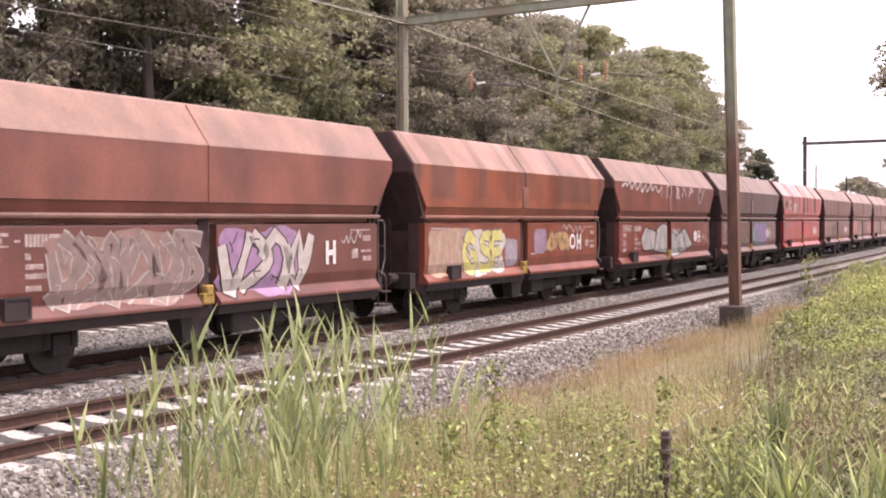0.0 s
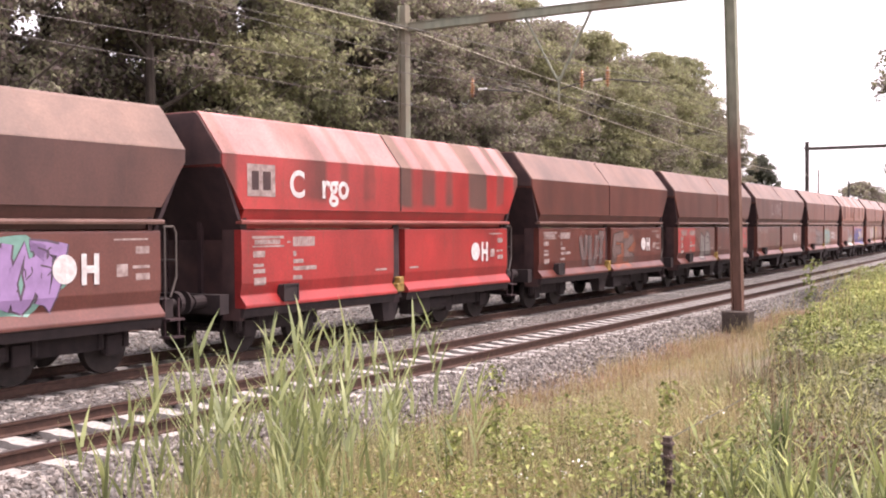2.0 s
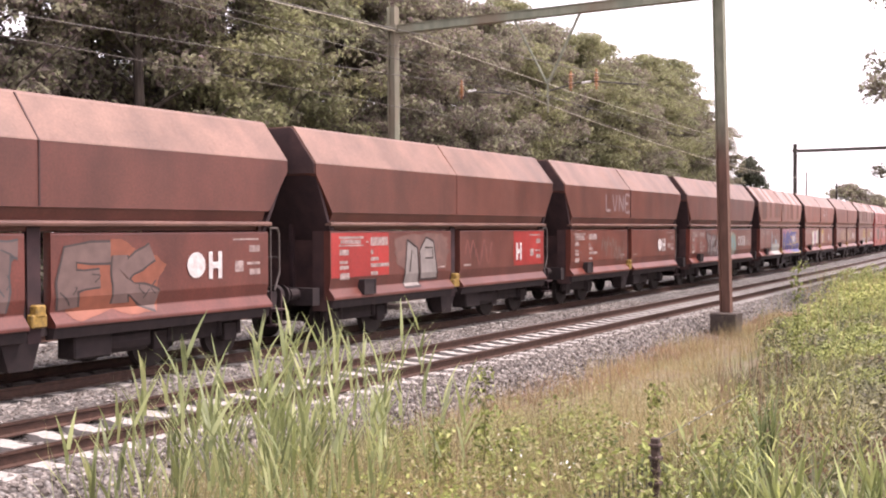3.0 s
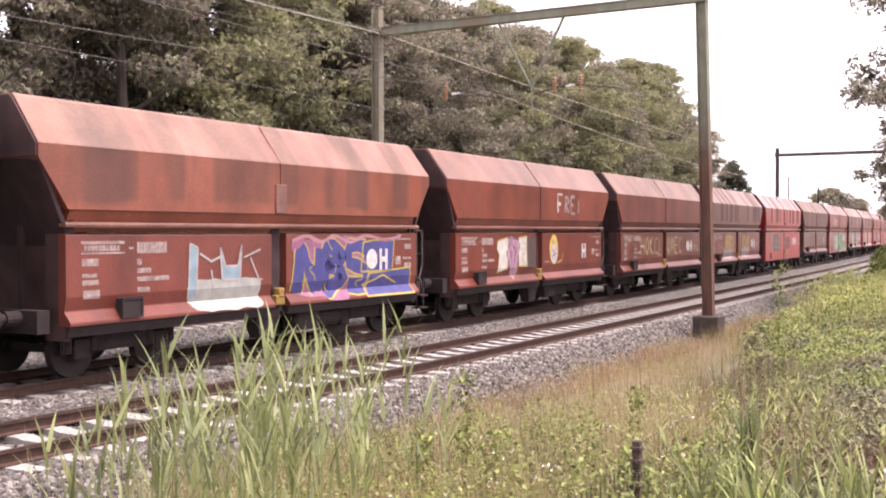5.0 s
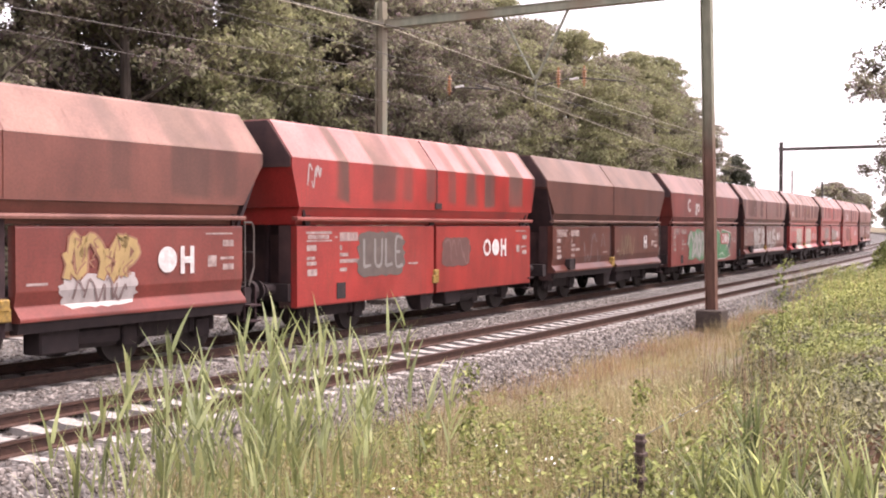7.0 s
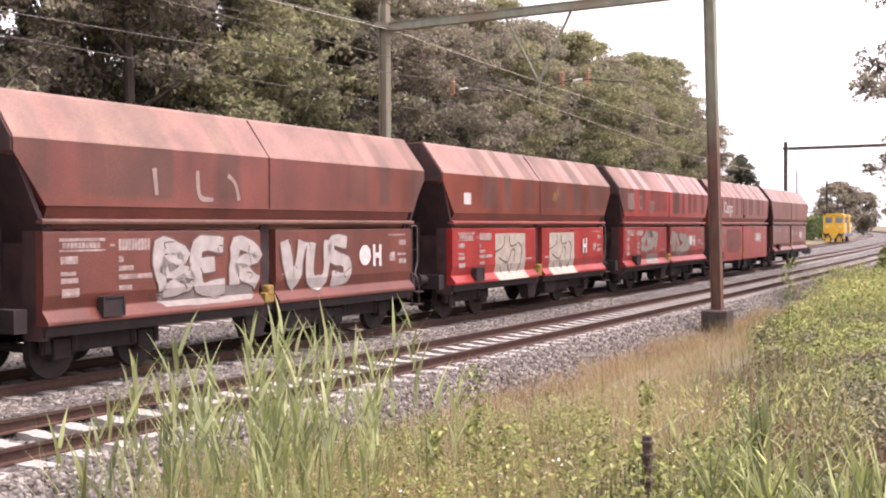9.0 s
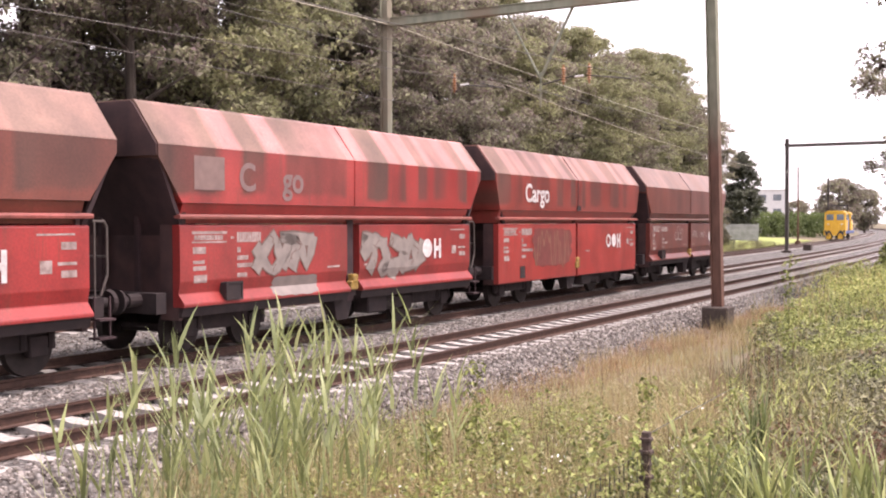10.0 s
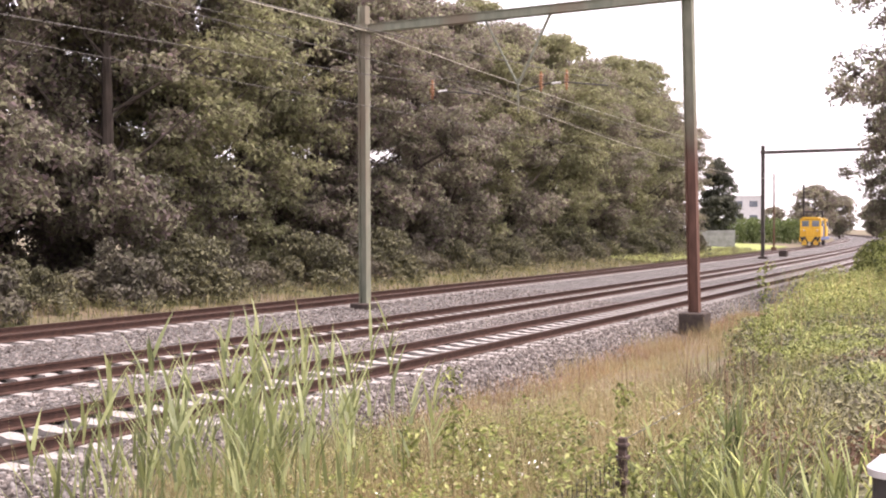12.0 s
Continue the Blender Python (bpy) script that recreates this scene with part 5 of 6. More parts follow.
def make_tree(seed, height, spread, low, leaves, size, mat, label, pointed=0.0):
    """A trunk with limbs, and boughs that each carry many small sprays of leaves."""
    rng = np.random.default_rng(seed)
    root = tagged(new("tree"), label, "tree")
    part("trunk", trunk_mesh(bmesh.new(), rng, height, 0.028 * height * 0.75), M_BARK, root)
    m = 88
    h = rng.uniform(low, 1.0, m)
    f = np.clip((h - low) / (1 - low), 0.03, 0.98)
    belly = np.sin(f ** 1.3 * np.pi) ** 0.6 * (1 - pointed * f)
    ang = rng.uniform(0, 2 * np.pi, m)
    out = rng.uniform(0.35, 1.0, m) * belly * spread * rng.uniform(0.75, 1.15, m)
    boughs = np.stack([out * np.cos(ang), out * np.sin(ang), h * height - 0.6], 1)
    reach = np.stack([rng.uniform(0.8, 1.5, m)] * 2 + [rng.uniform(0.45, 0.85, m)], 1) * spread / 4.0
    k = m * 26
    pick = rng.integers(0, m, k)
    d = rng.normal(size=(k, 3))
    d /= np.linalg.norm(d, axis=1)[:, None]
    d[:, 2] = np.abs(d[:, 2]) * np.where(rng.random(k) < 0.8, 1, -0.7)
    sprays = boughs[pick] + d * reach[pick] * rng.uniform(0.6, 1.05, k)[:, None]
    girth = np.stack([rng.uniform(0.26, 0.50, k)] * 2 + [rng.uniform(0.18, 0.34, k)], 1) * spread / 4.4
    verts, faces = leaf_cloud(rng, sprays, girth, leaves, size, 0.3, False, 0.7)
    part("crown", mesh_from("crown", verts, faces, mat), mat, root)
    return root


LABEL_OAK = "tall dense deciduous tree with dark green leaves beside the line"
TREES = [make_tree(11, 17, 4.6, 0.03, 46000, 0.21, M_LEAF, LABEL_OAK),
         make_tree(12, 16.5, 4.3, 0.03, 44000, 0.20, M_LEAF, LABEL_OAK),
         make_tree(13, 18, 4.9, 0.03, 48000, 0.20, M_LEAFLIGHT, "tall deciduous tree with lighter green leaves beside the line"),
         make_tree(14, 16, 4.2, 0.02, 42000, 0.20, M_LEAF, LABEL_OAK)]
rt = random.Random(4)
FIRST_USED = set()


def plant(kind, s, u, scale=1.0, turn=None):
    p = on_line(s, u)
    m = pose(p.x, p.y, ground_height(s, u), 0, 0, rt.uniform(0, 360) if turn is None else turn)
    if kind not in FIRST_USED:
        FIRST_USED.add(kind)
        ob = TREES[kind]
        ob.scale = (scale,) * 3
        ob.matrix_basis = m @ Matrix.Diagonal((scale, scale, scale, 1))
        return ob
    ob = copy_thing(TREES[kind], m)
    ob.scale = (scale,) * 3
    return ob


for k in range(21):
    s = 2 + k * 5.4 + rt.uniform(-1, 1)
    # from 12 on the lighter kind is greener growth and also stands for haze
    kind = 2 if k in (6, 7, 12, 14, 15, 17, 18) else rt.choice((0, 1, 3, 0, 1))
    u = 15.0 + min(2.5, k * 0.35) + rt.uniform(-0.8, 0.8)
    plant(kind, s, u, rt.uniform(0.98, 1.10) if k < 11 else rt.uniform(0.97, 1.03) if k < 19 else 0.97)
for k in range(12):
    plant(rt.choice((0, 1, 3)), 4 + k * (6.5 if k < 8 else 8.5) + rt.uniform(-1, 1), 22.5 + rt.uniform(-1, 1.5), rt.uniform(1.05, 1.2))
for kind, s, u, scale in ((2, 108.5, 18.4, 1.10), (0, 113.5, 18.8, 1.08), (3, 118.5, 18.6, 1.04), (1, 125.0, 17.9, 0.93), (0, 111.0, 23.0, 1.10), (3, 117.0, 23.0, 1.05), (1, 124.0, 22.5, 0.95)):
    plant(kind, s, u, scale)
for s, u in ((11, 19.2), (17.5, 19.8), (24, 19.0), (31, 20.2), (38, 19.5), (46, 20.0), (53, 19.4), (61, 20.2)):
    plant(rt.choice((0, 1, 3)), s, u, rt.uniform(1.0, 1.12))


# ---- growth ----
M_SHRUB = foliage("bramble_leaves", [(0.055, 0.046, 0.036), (0.11, 0.106, 0.066), (0.18, 0.18, 0.105), (0.29, 0.28, 0.175)], through_light=0.18)
# brighter leaf tones: sunlight on the brambles put into the colour
M_SHRUBSUN = foliage("sunlit_leaves", [(0.077, 0.088, 0.033), (0.176, 0.204, 0.066), (0.297, 0.341, 0.110), (0.418, 0.440, 0.187)], through_light=0.3)
# two darker leaf mixes that carry the shade below the crowns in their tones
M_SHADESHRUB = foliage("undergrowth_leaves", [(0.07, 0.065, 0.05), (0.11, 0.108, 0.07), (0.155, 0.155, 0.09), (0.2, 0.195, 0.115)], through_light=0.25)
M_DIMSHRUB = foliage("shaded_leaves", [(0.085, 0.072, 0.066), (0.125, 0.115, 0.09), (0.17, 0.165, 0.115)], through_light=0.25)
M_REED = foliage("reed_blades", [(0.13, 0.155, 0.075), (0.21, 0.25, 0.115), (0.30, 0.345, 0.155), (0.42, 0.45, 0.235)], 0.5, 0.5, 0.4)
M_GRASS = foliage("green_grass", [(0.05, 0.055, 0.025), (0.13, 0.135, 0.055), (0.24, 0.24, 0.10), (0.36, 0.32, 0.17)])
M_DRY = foliage("dry_grass", [(0.20, 0.15, 0.085), (0.32, 0.25, 0.14), (0.42, 0.34, 0.19), (0.30, 0.29, 0.13)])
M_BROWNSTEM = foliage("dead_stems", [(0.101, 0.062, 0.043), (0.172, 0.109, 0.078), (0.250, 0.156, 0.109)])
M_TUFT = foliage("tuft_blades", [(0.061, 0.076, 0.031), (0.123, 0.154, 0.061), (0.205, 0.246, 0.097), (0.297, 0.328, 0.154)], 0.5, 0.4, 0.3)
M_SORREL = foliage("sorrel_blades", [(0.17, 0.085, 0.06), (0.27, 0.145, 0.10), (0.36, 0.21, 0.14), (0.33, 0.25, 0.14)])
M_SEED = foliage("seed_heads", [(0.24, 0.22, 0.12), (0.36, 0.32, 0.19), (0.48, 0.43, 0.28), (0.30, 0.34, 0.16)])
M_FLOWER = grainy("white_flowers", (0.7, 0.7, 0.66), (0.85, 0.85, 0.8), 30, 0.7)


def ray_place(az, d):
    """Plan position at a bearing in degrees from the line's own direction, d metres from the origin, with the ground there."""
    x, y = d * math.cos(radians(az)), d * math.sin(radians(az))
    u = y - MID_Y - x * x / (2 * RADIUS)
    return x, y, ground_height(x, u), u


def blades(rng, base, height, width, lean, bend, segs=3):
    """Thin tapering blades that bow over: verts and faces."""
    n = len(base)
    ang = rng.uniform(0, 2 * np.pi, n)
    d = np.stack([np.cos(ang), np.sin(ang), np.zeros(n)], 1)
    side = np.stack([-np.sin(ang + rng.normal(0, 0.5, n)), np.cos(ang), np.zeros(n)], 1)
    rows = []
    for k in range(segs + 1):
        f = k / segs
        c = base + np.array([0, 0, 1.0]) * (height * (f - 0.25 * bend * f * f))[:, None] + d * (height * (lean * f + bend * f * f * 0.55))[:, None]
        w = (width * (1 - f ** 1.6) * (0.55 + 0.45 * min(1, f * 3 + 0.3)))[:, None]
        rows.append((c - side * w / 2, c + side * w / 2) if k < segs else (c,))
    stride = 2 * segs + 1
    verts = np.empty((n, stride, 3))
    for k in range(segs):
        verts[:, 2 * k], verts[:, 2 * k + 1] = rows[k]
    verts[:, -1] = rows[-1][0]
    loc = []
    for k in range(segs - 1):
        a = 2 * k
        loc += [(a, a + 1, a + 3), (a, a + 3, a + 2)]
    loc.append((2 * segs - 2, 2 * segs - 1, 2 * segs))
    faces = (np.array(loc)[None] + (np.arange(n) * stride)[:, None, None]).reshape(-1, 3)
    return verts.reshape(-1, 3), faces


def scatter(rng, n, az0, az1, d0, d1, keep=lambda x, y, u: True, tuft=0.16, per=14):
    """Tufts spread evenly over a fan of ground."""
    out = []
    while len(out) < n:
        az, d = rng.uniform(az0, az1), math.sqrt(rng.uniform(d0 * d0, d1 * d1))
        x, y, z, u = ray_place(az, d)
        if not keep(x, y, u):
            continue
        for _ in range(per):
            out.append((x + rng.normal(0, tuft), y + rng.normal(0, tuft), z - 0.03))
    return np.array(out[:n])


def stuff(name, parts, mat, label, category="grass"):
    v = np.concatenate([p[0] for p in parts])
    off, f = 0, []
    for p in parts:
        f.append(p[1] + off)
        off += len(p[0])
    ob = new(name, mesh_from(name, v, np.concatenate(f), mat))
    return tagged(ob, label, category, kind="stuff")


def build_meadow():
    rng = np.random.default_rng(21)
    edge = lambda x, y, u: u < -6.25 + 0.35 * math.sin(x * 0.9) + 0.2 * math.sin(x * 2.7)
    b = scatter(rng, 23000, 9, 44, 5.2, 15, lambda x, y, u: edge(x, y, u) and not (u > -8.6 and 14 < x < 30 and rng.random() < 0.75))
    g1 = blades(rng, b, rng.uniform(0.18, 0.55, len(b)), rng.uniform(0.006, 0.013, len(b)), rng.uniform(0.05, 0.4, len(b)), rng.uniform(0.1, 0.9, len(b)))
    b = scatter(rng, 5000, 28, 53, 6.5, 11.5, lambda x, y, u: edge(x, y, u) and u < -6.8)
    g2 = blades(rng, b, rng.uniform(0.15, 0.45, len(b)), rng.uniform(0.006, 0.013, len(b)), rng.uniform(0.05, 0.4, len(b)), rng.uniform(0.1, 0.9, len(b)))
    stuff("meadow_grass", [g1, g2], M_GRASS, "mixed green meadow grass beside the track")
    b = scatter(rng, 9000, 12, 33, 9, 40, lambda x, y, u: -10.4 + 0.04 * x < u < -6.5 + 0.3 * math.sin(x * 1.3) + 0.15 * math.sin(x * 4.1) and y > 0.24 * x - 0.3, 0.13, 16)
    d1 = blades(rng, b, rng.uniform(0.22, 0.62, len(b)), rng.uniform(0.004, 0.008, len(b)), rng.uniform(0.02, 0.3, len(b)), rng.uniform(0.05, 0.6, len(b)))
    b = scatter(rng, 6000, 24, 46, 5.5, 12, edge)
    d2 = blades(rng, b, rng.uniform(0.3, 0.75, len(b)), rng.uniform(0.004, 0.008, len(b)), rng.uniform(0.02, 0.3, len(b)), rng.uniform(0.05, 0.6, len(b)))
    b = scatter(rng, 5200, 15.5, 22.5, 7.4, 14, edge, 0.12, 12)
    d3 = blades(rng, b, rng.uniform(0.3, 0.7, len(b)), rng.uniform(0.005, 0.009, len(b)), rng.uniform(0.05, 0.45, len(b)), rng.uniform(0.1, 0.8, len(b)))
    b = scatter(rng, 3600, 20, 41, 5.2, 11, edge, 0.08, 4)
    d4 = blades(rng, b, rng.uniform(0.4, 0.85, len(b)), rng.uniform(0.004, 0.008, len(b)), rng.uniform(0.02, 0.3, len(b)), rng.uniform(0.05, 0.5, len(b)))
    stuff("dry_grass", [d1, d2, d3, d4], M_DRY, "tall bleached dry grass on the bank")
    # broad-leaved weeds among the grass
    cs = scatter(rng, 430, 15, 42, 5.4, 13, lambda x, y, u: edge(x, y, u) and u < -7.0 and not (x > 7.2 and 0.27 < y / x < 0.40), 0.02, 1)
    rad = np.stack([rng.uniform(0.08, 0.2, len(cs))] * 2 + [rng.uniform(0.12, 0.32, len(cs))], 1)
    cs[:, 2] += rad[:, 2] + rng.uniform(0.0, 0.16, len(cs))
    stuff("weeds", [leaf_cloud(rng, cs, rad, 22000, 0.043, 0.2)], M_SHRUBSUN, "low leafy green weeds in the grass", "weeds")
    cs = scatter(rng, 240, 17, 40, 5.4, 11, lambda x, y, u: edge(x, y, u) and u < -7.4, 0.02, 1)
    cs[:, 2] += rng.uniform(0.3, 0.62, len(cs))
    fl = leaf_cloud(rng, cs[:90], np.full((90, 3), 0.05), 420, 0.02)
    stuff("wild_flowers", [fl], M_FLOWER, "tiny white meadow flowers", "flowers")
    # reddish sorrel along the foot of the ballast and in patches
    b = scatter(rng, 5200, 12, 33, 10, 38, lambda x, y, u: -7.5 < u < -6.15 + 0.25 * math.sin(x * 1.1), 0.14, 14)
    r1 = blades(rng, b, rng.uniform(0.10, 0.34, len(b)), rng.uniform(0.006, 0.012, len(b)), rng.uniform(0.05, 0.5, len(b)), rng.uniform(0.1, 0.7, len(b)))
    b = scatter(rng, 2600, 29, 46, 5.6, 9.5, lambda x, y, u: edge(x, y, u) and noise.noise((x * 0.9, y * 0.9, 5)) > 0.12, 0.14, 16)
    r2 = blades(rng, b, rng.uniform(0.25, 0.6, len(b)), rng.uniform(0.004, 0.008, len(b)), rng.uniform(0.02, 0.4, len(b)), rng.uniform(0.05, 0.6, len(b)))
    stuff("sorrel", [r1, r2], M_SORREL, "reddish-brown sorrel and withered grass at the ballast edge", "weeds")
    # fine pale seed stalks that catch the light
    b = scatter(rng, 6500, 16, 46, 5.2, 14, lambda x, y, u: edge(x, y, u) and u < -6.7, 0.2, 5)
    st = blades(rng, b, rng.uniform(0.35, 0.8, len(b)), rng.uniform(0.003, 0.0055, len(b)), rng.uniform(0.02, 0.45, len(b)), rng.uniform(0.0, 0.8, len(b)), 4)
    tips = b[::3] + np.array([0, 0, 0.5]) + rng.normal(0, 0.08, (len(b[::3]), 3))
    sd = leaf_cloud(rng, tips, np.full((len(tips), 3), 0.045), 9000, 0.026, 0.4, False)
    stuff("seed_stalks", [st, sd], M_SEED, "fine pale seed heads above the meadow")
    # small dark leaves low in the sward
    cs = scatter(rng, 620, 8, 44, 5.2, 13, lambda x, y, u: edge(x, y, u) and u < -6.9, 0.03, 1)
    cs[:, 2] += rng.uniform(0.08, 0.3, len(cs))
    stuff("sward_leaves", [leaf_cloud(rng, cs, np.stack([np.full(620, 0.2), np.full(620, 0.2), np.full(620, 0.12)], 1), 22000, 0.042, 0.2, False)], M_SHRUB, "small grey-green leaves low in the sward", "weeds")
    # brown dead stalks
    b = scatter(rng, 900, 12, 40, 6, 15, edge, 0.1, 3)
    stuff("dead_stalks", [blades(rng, b, rng.uniform(0.4, 0.95, len(b)), rng.uniform(0.006, 0.012, len(b)), rng.uniform(0, 0.2, len(b)), rng.uniform(0, 0.3, len(b)))], M_BROWNSTEM, "thin brown dead stalks", "weeds")


def reed_stand(name, rng, spots, h0, h1, label, mat=None, slim=1.0):
    """Reeds: upright stalks with long arching leaves that leave them in steps."""
    stems, leaves_b, leaves_h = [], [], []
    for x, y, z in spots:
        h = rng.uniform(h0, h1)
        tilt = rng.normal(0, 0.07, 2)
        stems.append((x, y, z - 0.05, h))
        for k in range(rng.integers(8, 13)):
            f = 0.36 + 0.64 * math.sqrt(k / 12)
            leaves_b.append((x + tilt[0] * h * f * 0.4, y + tilt[1] * h * f * 0.4, z + h * f * 0.86))
            leaves_h.append(rng.uniform(0.22, 0.44) * (1.15 - 0.3 * f))
    sb = np.array([s[:3] for s in stems])
    sh = np.array([s[3] for s in stems])
    parts = [blades(rng, sb, sh * 0.97, np.full(len(sb), 0.012), rng.uniform(0, 0.07, len(sb)), rng.uniform(0, 0.08, len(sb)), 4)]
    lb, lh = np.array(leaves_b), np.array(leaves_h)
    parts.append(blades(rng, lb, lh, rng.uniform(0.017, 0.031, len(lb)) * slim, rng.uniform(0.12, 0.62, len(lb)), rng.uniform(0.0, 0.6, len(lb)), 4))
    return stuff(name, parts, mat or M_REED, label, "reeds")


def build_reeds():
    rng = np.random.default_rng(33)
    spots = []
    for az0, az1, d0, d1, n in ((37.5, 47, 6.4, 7.6, 40), (33.8, 38, 6.8, 7.8, 18), (28.5, 34.5, 7.2, 8.2, 6), (47, 50.5, 6.2, 7.0, 6), (38, 46, 5.9, 6.5, 9)):
        for _ in range(n):
            x, y, z, u = ray_place(rng.uniform(az0, az1), rng.uniform(d0, d1))
            spots.append((x, y, z))
    reed_stand("reeds", rng, spots, 1.25, 2.06, "stand of tall pale-green reeds on the bank")
    spots = []
    for az0, az1, d0, d1, n in ((7, 17.5, 4.5, 5.8, 20), (10, 16, 5.8, 7.0, 7)):
        for _ in range(n):
            x, y, z, u = ray_place(rng.uniform(az0, az1), rng.uniform(d0, d1))
            spots.append((x, y, z))
    reed_stand("reed_tufts", rng, spots, 0.30, 0.66, "short tufts of broad-bladed green grass", M_TUFT, 0.75)
    # a single tall flowering weed and a few more
    for az, d, h in ((28.6, 8.0, 1.15), (27.2, 7.6, 0.7), (12.4, 12.5, 1.55), (19.5, 9.5, 0.7), (31.0, 7.5, 0.85)):
        x, y, z, u = ray_place(az, d)
        root = tagged(new("tall_weed"), "single tall leafy weed above the grass", "weed")
        bm = rod(bmesh.new(), (x, y, z - 0.05), (x + 0.04, y, z + h), 0.008, 0.003, 5)
        part("stem", bm, M_GRASS, root)
        zz = np.linspace(0.25, 1.0, 16) * h
        cs = np.stack([x + rng.normal(0, 0.03, 16), y + rng.normal(0, 0.03, 16), z + zz], 1)
        v, f = leaf_cloud(rng, cs, np.full((16, 3), 0.07), 260, 0.045, 0.3)
        part("leaves", mesh_from("leaves", v, f, M_SHRUBSUN), M_SHRUBSUN, root)


def mound_top(x, y):
    """How high the brambles stand above the origin's level."""
    return 0.60 + 0.024 * max(0, x - 10) + 0.07 * max(0, 10 - x) + 0.22 * noise.noise((x * 0.5, y * 0.7, 3)) + 0.12 * noise.noise((x * 1.7, y * 1.7, 8))


def build_brambles():
    rng = np.random.default_rng(44)
    kinds = (("grey", M_SHRUB, "dense grey-green bramble thicket on the bank"), ("sunny", M_SHRUBSUN, "yellow-green bramble thicket on the bank with sunlight in its colour"), ("brown", M_BROWNSTEM, "withered brown bramble growth on the bank"))
    heap = {k[0]: ([], []) for k in kinds}
    for _ in range(2500):
        d = math.sqrt(rng.uniform(8.5 ** 2, 40 ** 2)) if rng.random() < 0.5 else rng.uniform(5.2, 20)
        az = rng.uniform(5.0, 16.2)
        x, y, z, u = ray_place(az, d)
        if az > 15.2 - 0.2 * (d - 9) + 1.2 * noise.noise((d * 0.6, 0, 0)):
            continue
        r = rng.uniform(0.10, 0.26) * (1 + 0.02 * d)
        q = noise.noise((x * 0.45, y * 0.6, 11)) + 0.05 * (d - 14) + rng.normal(0, 0.12)
        kind = "sunny" if q > 0.16 else "brown" if q < -0.48 else "grey"
        heap[kind][0].append((x, y, max(z + 0.05, mound_top(x, y) - r - abs(rng.normal(0, 0.24)))))
        heap[kind][1].append((r, r, r * 0.7))
    for key, mat, label in kinds:
        cs, rad = np.array(heap[key][0]), np.array(heap[key][1])
        v, f = leaf_cloud(rng, cs, rad, len(cs) * 95, 0.058, 0.3, False)
        stuff("bramble_thicket", [(v, f)], mat, label, "bramble")
    tall = []
    for _ in range(1300):
        d = rng.uniform(12, 34) if rng.random() < 0.75 else rng.uniform(6, 12)
        az = rng.uniform(5.5, 16.5 - 0.2 * max(0, d - 9))
        x, y, z, u = ray_place(az, d)
        tall.append((x, y, mound_top(x, y) - 0.35))
    tall = np.array(tall)
    half = len(tall) // 2
    for part_of, mat, label in ((tall[:half], M_DRY, "dry grass heads standing above the brambles"), (tall[half:], M_TUFT, "green grass standing above the brambles")):
        stuff("bank_grass", [blades(rng, part_of, rng.uniform(0.35, 0.75, len(part_of)), rng.uniform(0.006, 0.014, len(part_of)), rng.uniform(0.02, 0.4, len(part_of)), rng.uniform(0.1, 0.8, len(part_of)))], mat, label)
    # leafy upright stems with long narrow leaves
    lv = []
    for _ in range(70):
        d = rng.uniform(5.0, 11)
        x, y, z, u = ray_place(rng.uniform(5.5, 19), d)
        h = rng.uniform(0.35, 0.62)
        top = max(z + h, mound_top(x, y) + rng.uniform(-0.2, 0.2)) if d > 7 else z + h * 1.2
        for k in range(15):
            lv.append((x + rng.normal(0, 0.012), y + rng.normal(0, 0.012), top - 0.38 * (1 - k / 14)))
    lv = np.array(lv)
    stuff("willowherb", [blades(rng, lv, rng.uniform(0.05, 0.11, len(lv)), rng.uniform(0.009, 0.017, len(lv)), rng.uniform(0.5, 1.3, len(lv)), rng.uniform(0.1, 0.9, len(lv)), 3)], M_SHRUBSUN, "fresh green leafy upright stems among the brambles", "weeds")
    b = []
    for _ in range(420):
        x, y, z, u = ray_place(rng.uniform(8, 16.3), rng.uniform(8, 15))
        b.append((x, y, mound_top(x, y) - 0.75))
    b = np.array(b)
    stuff("bramble_canes", [blades(rng, b, rng.uniform(0.6, 1.1, len(b)), np.full(len(b), 0.011), rng.uniform(0, 0.4, len(b)), rng.uniform(0.2, 0.9, len(b)), 5)], M_BROWNSTEM, "arching brown bramble canes", "bramble")


def make_shrub(seed, size, mat, label, leaf=0.14, n=4200):
    rng = np.random.default_rng(seed)
    m = 34
    a = rng.uniform(0, 2 * np.pi, m)
    r = np.sqrt(rng.uniform(0, 1, m)) * size
    h = size * 0.95 * np.sqrt(np.clip(1 - (r / size) ** 2, 0.05, 1)) * rng.uniform(0.3, 1.0, m)
    cs = np.stack([r * np.cos(a), r * np.sin(a), h], 1)
    rad = np.stack([rng.uniform(0.25, 0.5, m)] * 2 + [rng.uniform(0.2, 0.4, m)], 1) * size / 1.6
    root = tagged(new("shrub"), label, "shrub")
    bm = bmesh.new()
    for k in range(7):
        q = cs[k]
        rod(bm, (0, 0, -0.2), (q[0] * 0.8, q[1] * 0.8, q[2] * 0.9), 0.035, 0.01, 5)
    part("stems", bm, M_BARK, root)
    v, f = leaf_cloud(rng, cs, rad, n, leaf, 0.3)
    part("leaves", mesh_from("leaves", v, f, mat), mat, root)
    return root


def put(ob, s, u, scale, first):
    p = on_line(s, u)
    m = pose(p.x, p.y, ground_height(s, u) - 0.05, 0, 0, rt.uniform(0, 360))
    if first:
        ob.scale = (scale,) * 3
        ob.matrix_basis = m @ Matrix.Diagonal((scale, scale, scale, 1))
        return
    c = copy_thing(ob, m)
    c.scale = (scale,) * 3


